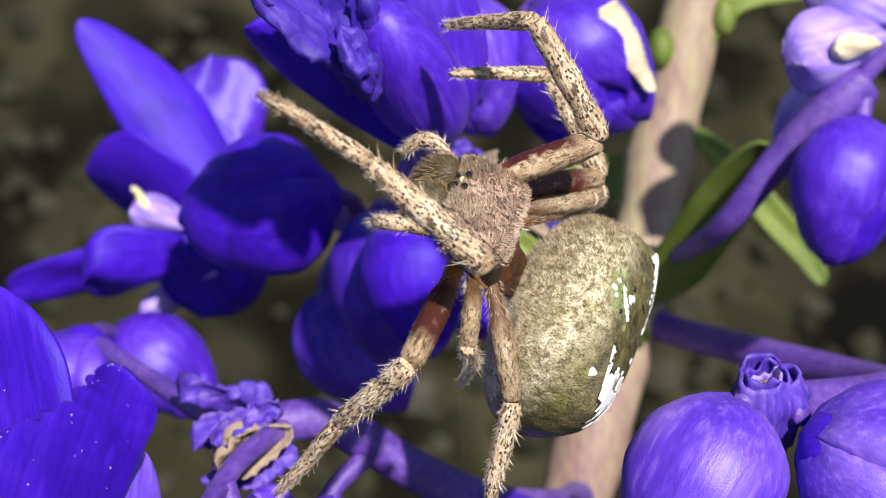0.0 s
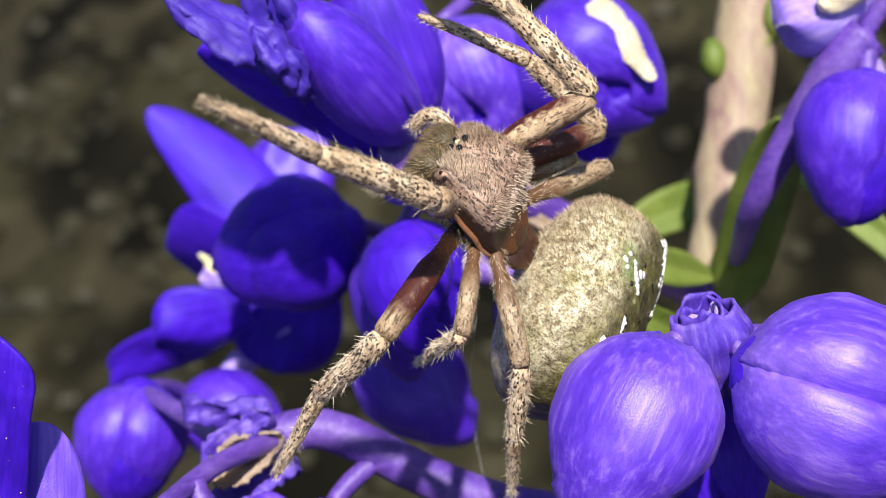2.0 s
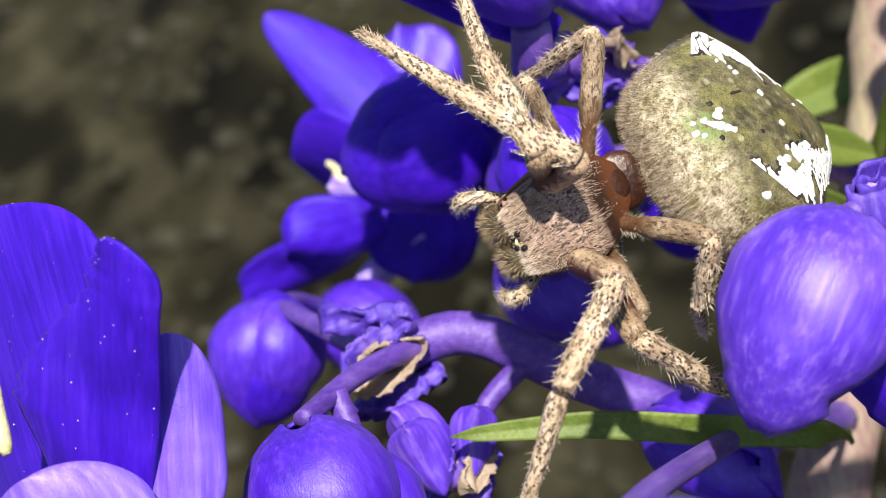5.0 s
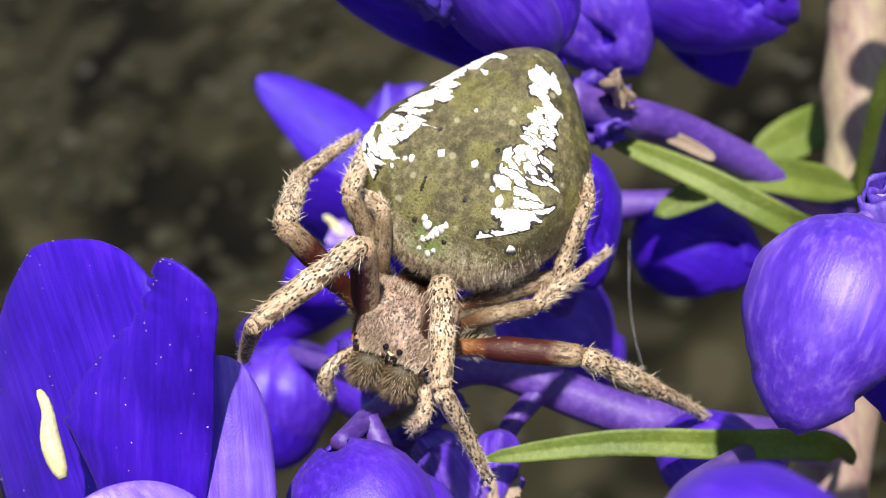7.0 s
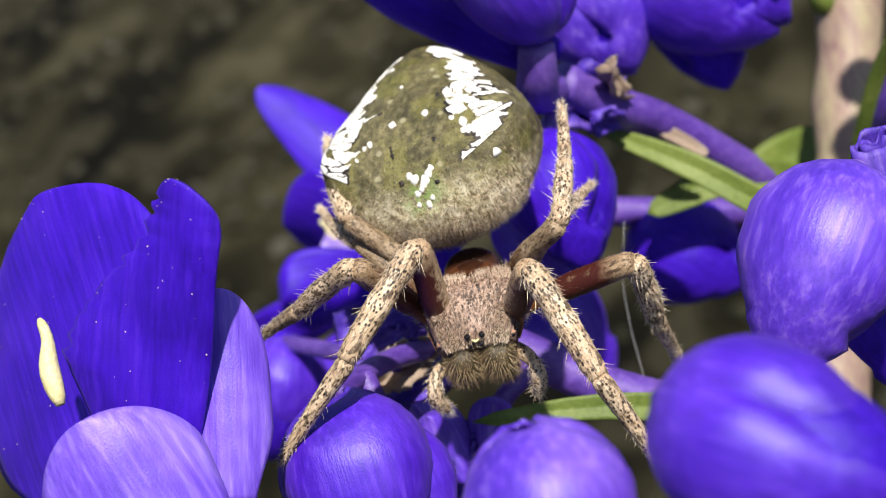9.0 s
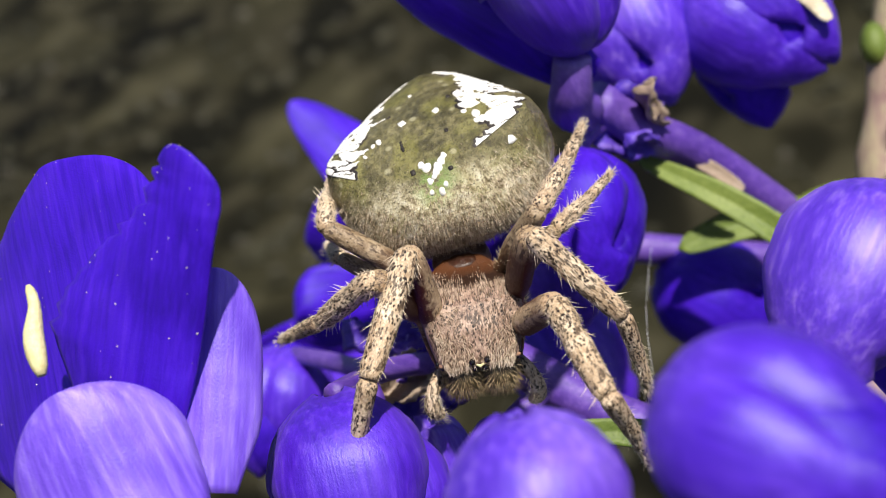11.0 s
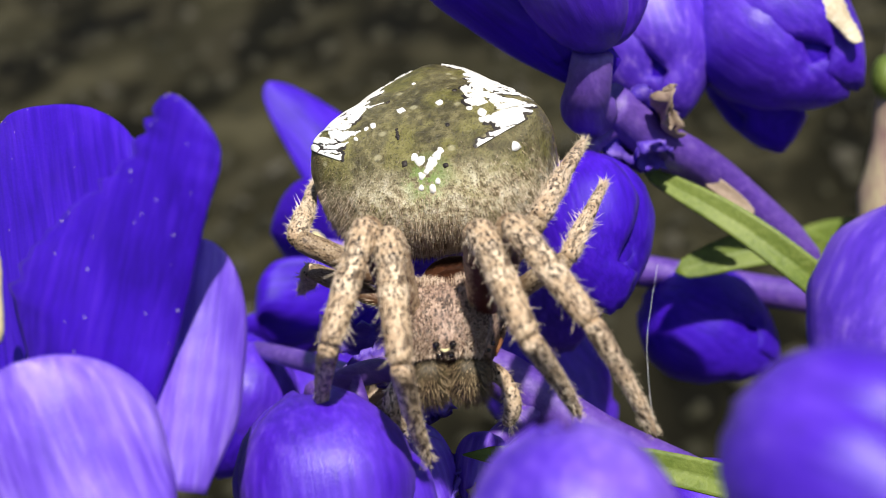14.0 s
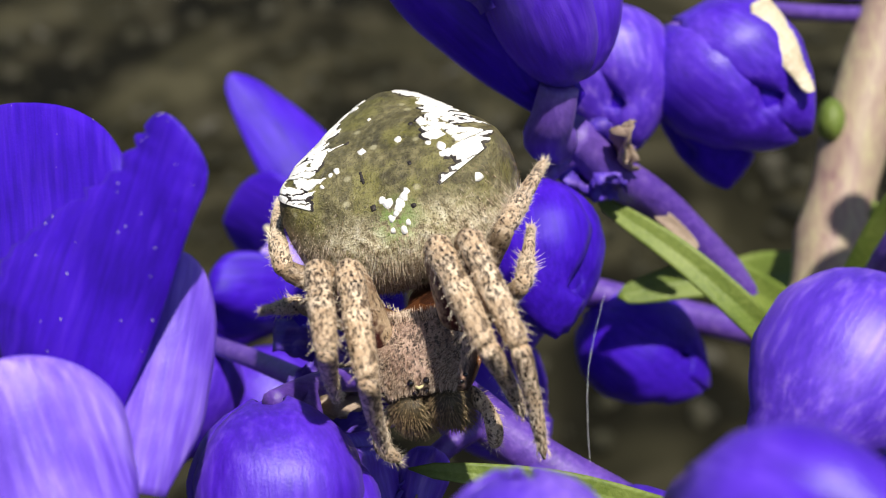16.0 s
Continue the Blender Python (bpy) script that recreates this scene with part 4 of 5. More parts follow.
bm = bmesh.new()
rings = [[bm.verts.new(head_point(s / 4, 2 * math.pi * k / 40)) for k in range(40)] for s in range(41)]
for a, b in zip(rings, rings[1:]):
    for k in range(40):
        bm.faces.new((a[k], a[(k + 1) % 40], b[(k + 1) % 40], b[k]))
bm.faces.new(rings[0])
bm.faces.new(rings[-1])
head = part("cephalothorax", bm, HEAD_SKIN, spider, "grey-brown furry carapace")


for side in (-1, 1):
    edge = [head_point(k / 4, math.pi / 2 - side * (math.pi / 2 + 0.12)) for k in range(3, 33)]
    edge = [Vector((p.x, p.y + 0.06 * side, p.z)) for p in edge]
    part("carapace_rim", tube(edge, [0.05 + 0.10 * math.sin(math.pi * k / 29) for k in range(30)], 10), RIM, head, "glossy reddish rim of the carapace")


def on_head(rnd):
    s = rnd.uniform(1.2, 9.4)
    while s < 3.4 and rnd.random() < 0.86:
        s = rnd.uniform(1.2, 9.4)
    a = math.pi / 2 + (rnd.uniform(-0.9, 0.9) if s > 3.4 else rnd.uniform(-0.2, 0.7))
    p = head_point(s, a)
    n = (head_point(s, a + 0.05) - p).cross(head_point(min(s + 0.1, 10), a) - p).normalized()
    if n.dot(p - Vector((p.x, 0, 1.7))) < 0:
        n = -n
    return p, n, Vector((0.5 + 0.3 * noise.noise(p * 1.3), -0.25 * p.y + 0.5 * noise.noise(p * 1.1 + Vector((7, 0, 0))), 0.1)) if p.x > 3.0 else Vector((-0.5, -0.1 * p.y, 0.2))


hair_part("fur", *hairs(3200, on_head, 0.35, 0.020, 1, 0.9), HAIR_ROSE, head)
hair_part("dark_fur", *hairs(1300, on_head, 0.32, 0.018, 2, 1.0), HAIR_DARK, head)

def jaw_point(d, y):
    """The skin of a jaw in direction d: a stout upright block with rounded corners."""
    d = d.normalized()
    q = (abs(d.x) ** 3 + abs(d.y) ** 3 + abs(d.z) ** 3) ** (-1 / 3)
    p = Vector((d.x * 1.15, d.y * 0.95, d.z * 1.5)) * q
    return Vector((6.05 + p.x * (1 - 0.14 * max(0, -p.z)), y + p.y * (1 - 0.12 * max(0, -p.z)), 0.9 + p.z))


for y in (-0.92, 0.92):
    bm = bmesh.new()
    bmesh.ops.create_icosphere(bm, subdivisions=4, radius=1)
    for v in bm.verts:
        v.co = jaw_point(v.co, y)
    jaw = part("chelicera", bm, JAW_SKIN, spider, "stout dark hairy jaw")

    def on_jaw(rnd, y=y):
        d = Vector([rnd.gauss(0, 1) for _ in range(3)]).normalized()
        d.x = abs(d.x)
        return jaw_point(d, y), d, Vector((0.2, 0, -0.8))
    hair_part("fur", *hairs(420, on_jaw, 0.46, 0.018, 5, 0.7), HAIR_GOLD, jaw)
    hair_part("dark_fur", *hairs(420, on_jaw, 0.4, 0.014, 6, 0.9), HAIR_DARK, jaw)

for x, y, z, r in ((6.24, 0.27, 2.80, 0.16), (6.24, -0.27, 2.80, 0.16), (5.97, 0.38, 3.24, 0.18), (5.97, -0.38, 3.24, 0.18), (5.95, 1.9, 2.62, 0.13), (5.95, -1.9, 2.62, 0.13), (5.7, 2.1, 2.7, 0.12), (5.7, -2.1, 2.7, 0.12)):
    bm = bmesh.new()
    bmesh.ops.create_icosphere(bm, subdivisions=2, radius=r)
    bmesh.ops.translate(bm, vec=(x, y, z), verts=bm.verts)
    part("eye", bm, EYE_BLACK, head)
for y in (-1, 1):
    bm = bmesh.new()
    bmesh.ops.create_icosphere(bm, subdivisions=3, radius=0.22)
    for v in bm.verts:
        v.co = Vector((v.co.x + 5.75, v.co.y * 1.2 + 1.86 * y, v.co.z + 2.62)) + 0.05 * noise.noise_vector(v.co * 6)
    part("eye_hump", bm, HUMP, head, "pinkish orange bump that carries the side eyes")
part("eye_rim", tube([(6.1, -0.2, 3.08), (6.2, 0, 3.06), (6.1, 0.2, 3.08)], [0.05, 0.09, 0.05], 8), ANTHER, head, "yellowish rim between the eyes")

bm = bmesh.new()
bmesh.ops.create_icosphere(bm, subdivisions=3, radius=1)
bmesh.ops.scale(bm, vec=(3.1, 2.1, 0.9), verts=bm.verts)
bmesh.ops.translate(bm, vec=(2.6, 0, 0.35), verts=bm.verts)
part("sternum", bm, DARK_SKIN, spider, "dark glossy underside")


def blob(centre, radii):
    bm = bmesh.new()
    bmesh.ops.create_icosphere(bm, subdivisions=3, radius=1)
    bmesh.ops.scale(bm, vec=radii, verts=bm.verts)
    bmesh.ops.translate(bm, vec=centre, verts=bm.verts)
    return bm


part("waist", blob((-0.1, 0, 0.05), (1.5, 1.6, 0.5)), DARK_SKIN, spider, "dark red-brown waist")

# abdomen
CENTRE = Vector((-7.0, 0, 2.8))


def abdomen_point(d):
    """The skin in direction d from the abdomen's middle: broad shoulders, a high tapered end."""
    d = d.normalized()
    r = 1.0
    for y in (-1, 1):
        h = Vector((0.285, 0.706 * y, 0.647)).normalized()
        r += 0.21 * math.exp(-((d - h).length / 0.42) ** 2) + 0.05 * math.exp(-((d - h).length / 0.12) ** 2)
    r += 0.11 * math.exp(-((d - Vector((-0.65, 0, 0.75)).normalized()).length / 0.55) ** 2)
    r -= 0.147 * math.exp(-((d - Vector((0.95, 0, -0.3)).normalized()).length / 0.5) ** 2)
    r -= 0.06 * max(0, -d.x) * min(1, abs(d.y) * 1.6)
    r += 0.012 * noise.noise(d * 3.1) + 0.010 * noise.noise(d * 8)
    taper = 1 - 0.26 * max(0, -d.x) ** 1.2
    return CENTRE + Vector((d.x * 7.5, d.y * 6.06 * taper, d.z * (4.46 if d.z > 0 else 3.26))) * r


def abdomen_normal(d):
    s = d.orthogonal().normalized() * 0.03
    o = d.cross(s.normalized()).normalized() * 0.03
    n = (abdomen_point(d + s) - abdomen_point(d - s)).cross(abdomen_point(d + o) - abdomen_point(d - o)).normalized()
    return n if n.dot(d) > 0 else -n


bm = bmesh.new()
bmesh.ops.create_icosphere(bm, subdivisions=6, radius=1)
for v in bm.verts:
    v.co = abdomen_point(v.co)
abdomen = part("abdomen", bm, ABDOMEN, spider, "broad olive-brown abdomen with two white bands")


def on_abdomen(rnd):
    while True:
        d = Vector([rnd.gauss(0, 1) for _ in range(3)]).normalized()
        if rnd.random() < max(0.06, min(1.0, 1.3 * d.x + 0.25)):
            break
    return abdomen_point(d), abdomen_normal(d), Vector((0.5 * d.x, 0.2 * d.y, -0.9)) + Vector((0.5, 0, 0))


def on_front(rnd):
    while True:
        d = Vector((rnd.uniform(0.2, 1), rnd.uniform(-1, 1), rnd.uniform(-0.7, 0.45))).normalized()
        if d.x > 0.45 and rnd.random() < d.x ** 2:
            break
    return abdomen_point(d), abdomen_normal(d), Vector((0.7, 0.3 * d.y, -0.6))


hair_part("fur", *hairs(2600, on_abdomen, 0.24, 0.012, 3, 0.9), HAIR_GOLD, abdomen)
hair_part("dark_fur", *hairs(2600, on_abdomen, 0.24, 0.012, 4, 0.9), HAIR_DARK, abdomen)
hair_part("front_fur", *hairs(3800, on_front, 0.33, 0.012, 6, 1.1), HAIR, abdomen)
hair_part("front_dark_fur", *hairs(1700, on_front, 0.30, 0.012, 7, 0.8), HAIR_DARK, abdomen)


def scales(spots, seed):
    """Flat raised scales laid on the abdomen's skin at directions spots, each (x, y, z, size)."""
    rnd, bm = random.Random(seed), bmesh.new()
    for x, y, z, size in spots:
        d = Vector((x, y, z)).normalized()
        n = abdomen_normal(d)
        p = abdomen_point(d)
        s = (Matrix.Rotation(rnd.uniform(-0.5, 0.5), 3, n) @ (Vector((1, 0, 0)) - n * n.x)).normalized()
        o = n.cross(s)
        k = 8
        a = [p + n * 0.04 + (s * math.cos(6.283 * i / k) * 1.1 + o * math.sin(6.283 * i / k) * 0.9) * size * rnd.uniform(0.7, 1.15) for i in range(k)]
        top = [bm.verts.new(q) for q in a]
        low = [bm.verts.new(q + (q - p) * 0.15 - n * 0.28) for q in a]
        mid = bm.verts.new(p + n * 0.06)
        for i in range(k):
            bm.faces.new((mid, top[i], top[(i + 1) % k]))
            bm.faces.new((top[i], low[i], low[(i + 1) % k], top[(i + 1) % k]))
    return bm


BAND_LEFT = [(0.42, 0.64, 0.64), (0.31, 0.56, 0.77), (0.14, 0.51, 0.85), (-0.11, 0.52, 0.84), (-0.37, 0.44, 0.82), (-0.5, 0.34, 0.8), (-0.7, 0.28, 0.66)]
BAND_RIGHT = [(0.38, -0.69, 0.62), (0.23, -0.55, 0.80), (0.08, -0.55, 0.83), (-0.14, -0.54, 0.83), (-0.34, -0.51, 0.79), (-0.47, -0.39, 0.79), (-0.66, -0.27, 0.70)]


def band(path, wide, seed):
    """Blocky raised patches of scales along a band over the back, split by narrow gaps, and the dark skin that margins them."""
    rng = np.random.default_rng(seed)
    nu, half, step = 360, 2.2, 0.036
    line = [p.normalized() for p in spline(path, nu)]
    far = [0.0]
    for p, q in zip(line, line[1:]):
        far.append(far[-1] + (abdomen_point(q) - abdomen_point(p)).length)
    nv = int(2 * half / step)
    across = np.linspace(-half, half, nv + 1)
    u, v = np.meshgrid(np.array(far), across, indexing="ij")
    slant = 0.45 * (1 if path[0][1] > 0 else -1)
    wob = np.array([[0.30 * noise.noise((a * 1.3, b * 1.3, seed)) + 0.12 * noise.noise((a * 5, b * 5, seed)) for b in across] for a in far])
    cu, cv = (u + slant * v + wob) / 0.5, (v + wob[::-1]) / 1.1
    gi, gj = np.floor(cu).astype(int), np.floor(cv).astype(int)
    jit = rng.uniform(0.05, 0.95, (80, 40, 2))
    keep = rng.random((80, 40))
    first, second = np.full(u.shape, 9.0), np.full(u.shape, 9.0)
    own_u, own_v, luck = np.zeros(u.shape), np.zeros(u.shape), np.zeros(u.shape)
    for a in (-1, 0, 1):
        for b in (-1, 0, 1):
            ii, jj = gi + a, gj + b
            pu, pv = ii + jit[ii % 80, jj % 40, 0], jj + jit[ii % 80, jj % 40, 1]
            dist = np.hypot(cu - pu, cv - pv)
            near = dist < first
            second = np.where(near, first, np.minimum(second, dist))
            own_u, own_v, luck = np.where(near, pu * 0.5, own_u), np.where(near, pv * 1.1, own_v), np.where(near, keep[ii % 80, jj % 40], luck)
            first = np.where(near, dist, first)
    total = far[-1]
    along = np.clip(u / total, 0, 1)
    width = wide * (1.05 - 0.55 * along) * (0.85 + 0.3 * np.sin(along * 21 + seed))
    patch = (np.abs(own_v) < width * (0.55 + 0.75 * luck)) & (second - first > np.where(luck > 0.52, 0.09, -1.0)) & (u > 0.1) & (u < total - 0.1)
    dark = np.zeros(patch.shape, bool)
    for a in range(-3, 4):
        for b in range(-3, 4):
            dark |= np.roll(np.roll(patch, a, 0), b, 1)
    blot = np.array([[noise.noise((a * 0.9 + 20, b * 0.9, seed)) for b in across] for a in far])
    dark &= blot > 0.06
    out = []
    for mask_grid, high, low in ((patch, 0.07, -0.05), (dark, 0.025, -0.05)):
        bm, made = bmesh.new(), {}

        def corner(i, j, lift):
            if (i, j, lift) not in made:
                p = line[min(i, nu)]
                tangent = (line[min(i + 1, nu)] - line[max(i - 1, 0)]).normalized()
                d = (p + tangent.cross(p) * (across[j] / 6.2)).normalized()
                made[i, j, lift] = bm.verts.new(abdomen_point(d) + d * lift)
            return made[i, j, lift]
        cell = mask_grid[:-1, :-1] & mask_grid[1:, :-1] & mask_grid[:-1, 1:] & mask_grid[1:, 1:]
        for i, j in zip(*np.nonzero(cell)):
            i, j = int(i), int(j)
            bm.faces.new((corner(i, j, high), corner(i + 1, j, high), corner(i + 1, j + 1, high), corner(i, j + 1, high)))
            for (di, dj), (p, q) in (((-1, 0), ((i, j), (i, j + 1))), ((1, 0), ((i + 1, j), (i + 1, j + 1))), ((0, -1), ((i, j), (i + 1, j))), ((0, 1), ((i, j + 1), (i + 1, j + 1)))):
                if not (0 <= i + di < cell.shape[0] and 0 <= j + dj < cell.shape[1] and cell[i + di, j + dj]):
                    bm.faces.new((corner(*p, high), corner(*q, high), corner(*q, low), corner(*p, low)))
        out.append(bm)
    return out


for path, wide, seed in ((BAND_LEFT, 1.35, 1), (BAND_RIGHT, 1.25, 2)):
    white, dark = band(path, wide, seed)
    part("white_band", white, WHITE_SCALE, abdomen, "band of white scales")
    part("dark_margin", dark, MARGIN, abdomen, "black-brown skin round the white scales")


MARK = [(0.712, -0.015, 0.702, 0.30), (0.685, -0.05, 0.727, 0.22), (0.756, 0.055, 0.651, 0.22), (0.725, 0.085, 0.68, 0.27), (0.69, 0.12, 0.71, 0.28), (0.66, 0.15, 0.735, 0.2), (0.805, -0.01, 0.593, 0.2), (0.876, 0.065, 0.478, 0.21),
        (0.838, 0.111, 0.532, 0.15), (0.863, -0.02, 0.504, 0.15), (0.78, 0.03, 0.62, 0.16), (-0.137, -0.082, 0.987, 0.12), (0.243, -0.154, 0.958, 0.24), (0.22, 0.148, 0.964, 0.24), (0.336, -0.362, 0.87, 0.20), (0.348, -0.404, 0.846, 0.15),
        (0.35, 0.446, 0.824, 0.30), (0.309, 0.368, 0.877, 0.16), (0.393, 0.484, 0.782, 0.16), (0.536, 0.646, 0.544, 0.27), (0.41, -0.47, 0.79, 0.13), (0.46, 0.56, 0.69, 0.12)]
for k, spot in enumerate(MARK):
    part("white_mark", scales([spot], 3 + k), WHITE_SCALE, abdomen)
PITS = [(0.09, -0.268, 0.959, 0.13), (0.065, 0.261, 0.963, 0.15), (0.463, 0.212, 0.86, 0.14), (0.43, -0.188, 0.88, 0.09), (0.455, -0.184, 0.868, 0.12), (0.475, -0.182, 0.858, 0.11), (0.495, -0.18, 0.848, 0.12), (0.515, -0.176, 0.838, 0.10), (0.71, -0.136, 0.691, 0.18), (0.752, 0.182, 0.633, 0.16)]
for k, spot in enumerate(PITS):
    part("dark_pit", scales([spot], 40 + k), MARGIN, abdomen)


def limb(length, profile, sides=16):
    """A leg joint along x from the origin; profile: (share of the length, radius)."""
    n = 22
    pts, radii = [], []
    for k in range(n + 1):
        u = k / n
        for (a, ra), (b, rb) in zip(profile, profile[1:]):
            if a <= u <= b:
                f = (u - a) / (b - a)
                f = f * f * (3 - 2 * f)
                radii.append(ra + (rb - ra) * f)
                break
        pts.append((length * u, 0, 0.10 * math.sin(math.pi * u)))
    return tube(pts, radii, sides, wobble=0.03, seed=int(length * 10))


def limb_hair(length, radius, count, long, seed):
    def where(rnd):
        u, a = rnd.uniform(0.03, 0.98), rnd.uniform(0, 6.283)
        n = Vector((0, math.cos(a), math.sin(a)))
        return Vector((length * u, 0, 0.1 * math.sin(math.pi * u))) + n * radius * 0.92 * (1 - 0.25 * u), n, Vector((1, 0, 0))
    return hairs(count, where, long, 0.014 + 0.014 * (long > 0.6), seed, 0.7)


THICK = {1: 0.80, 2: 0.75, 3: 0.52, 4: 0.62}


def leg(i, side):
    f, t, m = LENGTHS[i]
    k = THICK[i]
    upper = part("leg", limb(f, [(0, 0.5 * k), (0.1, 0.66 * k), (0.2, 0.6 * k), (0.45, 0.94 * k), (0.8, 0.92 * k), (0.95, 0.84 * k), (1, 0.62 * k)]), (LEG_RED, LEG_RED_DARK, LEG_BROWN, LEG_BROWN)[i - 1], spider,
                 "leg with red-brown upper joint" if i < 3 else "brown hind leg")
    hair_part("bristles", *limb_hair(f, 0.9 * k, 420, 0.34, 10 + i), HAIR, upper)
    mat = LEG_CREAM
    shin = part("tibia", limb(t, [(0, 0.6 * k), (0.05, 0.8 * k), (0.22, 0.86 * k), (0.3, 0.73 * k), (0.5, 0.84 * k), (0.88, 0.74 * k), (1, 0.58 * k)]), mat, upper, "cream joint with dark spots and bristles")
    foot = part("metatarsus", limb(m, [(0, 0.5 * k), (0.06, 0.64 * k), (0.45, 0.52 * k), (0.58, 0.44 * k), (0.64, 0.47 * k), (0.9, 0.3 * k), (1, 0.1 * k)]), LEG_FOOT, upper, "slender cream end joint")
    for ob, l, r, s, short, long in ((shin, t, 0.84 * k, 20, 0.32, 0.68), (foot, m, 0.55 * k, 30, 0.20, 0.42)):
        v1, f1 = limb_hair(l, r, 650, short, s + i)
        v2, f2 = limb_hair(l, r, 55, long, s + i + 5)
        n = len(v1)
        me = ob.data
        me2 = bpy.data.meshes.new("bristles")
        me2.from_pydata([tuple(MM * c for c in v) for v in v1 + v2], [], f1 + [tuple(q + n for q in fc) for fc in f2])
        me2.materials.append(HAIR)
        join(ob, me2, 1)
    return upper, shin, foot


def join(ob, other, slot):
    """Adds the mesh other to ob's own, under one more material slot."""
    bm = bmesh.new()
    bm.from_mesh(ob.data)
    n = len(bm.faces)
    bm.from_mesh(other)
    bm.faces.ensure_lookup_table()
    for fc in bm.faces[n:]:
        fc.material_index = slot
    bm.to_mesh(ob.data)
    bm.free()
    ob.data.materials.append(other.materials[0])


LEGS = {(side, i): leg(i, side) for side in "LR" for i in (1, 2, 3, 4)}

for y in (-1, 1):
    pts = spline([(5.4, 1.7 * y, 0.5), (6.7, 2.6 * y, 0.9), (7.55, 2.75 * y, 0.2), (7.65, 2.35 * y, -1.0)], 14)
    palp = part("palp", tube(pts, [0.34, 0.38, 0.4, 0.4, 0.37, 0.34, 0.36, 0.4, 0.42, 0.42, 0.4, 0.38, 0.34, 0.26, 0.1], 12), LEG_FOOT, spider, "short speckled feeler")

    def on_palp(rnd, pts=pts):
        k = rnd.randrange(1, 14)
        d = (pts[k + 1] - pts[k - 1]).normalized()
        n = (Matrix.Rotation(rnd.uniform(0, 6.28), 3, d) @ d.orthogonal()).normalized()
        return pts[k] + n * 0.34, n, d
    hair_part("bristles", *hairs(260, on_palp, 0.42, 0.014, 8, 0.6), HAIR, palp)


# ---- what moves ----
def aim(v, side):
    """The turn that lays a joint, drawn along x, along v, from its rest across the body."""
    rest = Vector((0, 1 if side == "L" else -1, 0))
    return rest.rotation_difference(v).to_matrix() @ Matrix.Rotation(radians(90 if side == "L" else -90), 3, "Z")


def way(azimuth, height):
    a, h = radians(azimuth), radians(height)
    return Vector((math.cos(a) * math.cos(h), math.sin(a) * math.cos(h), math.sin(h)))


def walk_leg(side, i, rows):
    """Rows: seconds, then azimuth and height (degrees, in the body's frame) of the three joints."""
    upper, shin, foot = LEGS[side, i]
    f, t, m = LENGTHS[i]
    hip = Vector(HIPS[i])
    hip.y *= 1 if side == "L" else -1
    one, two, three = [], [], []
    if rows[0][0] > 0:
        rows = [(0.0, *rows[0][1:])] + rows
    if rows[-1][0] < 16:
        rows = rows + [(16.0, *rows[-1][1:])]
    for s, a1, h1, a2, h2, a3, h3 in rows:
        d1, d2, d3 = way(a1, h1), way(a2, h2), way(a3, h3)
        r1, r2, r3 = aim(d1, side), aim(d2, side), aim(d3, side)
        one.append((s, Matrix.Translation(hip * MM) @ r1.to_4x4()))
        back = r1.transposed()
        two.append((s, Matrix.Translation((f * MM, 0, 0)) @ (back @ r2).to_4x4()))
        three.append((s, Matrix.Translation((Vector((f, 0, 0)) + back @ (d2 * t)) * MM) @ (back @ r3).to_4x4()))
    walk(upper, one)
    walk(shin, two)
    walk(foot, three)


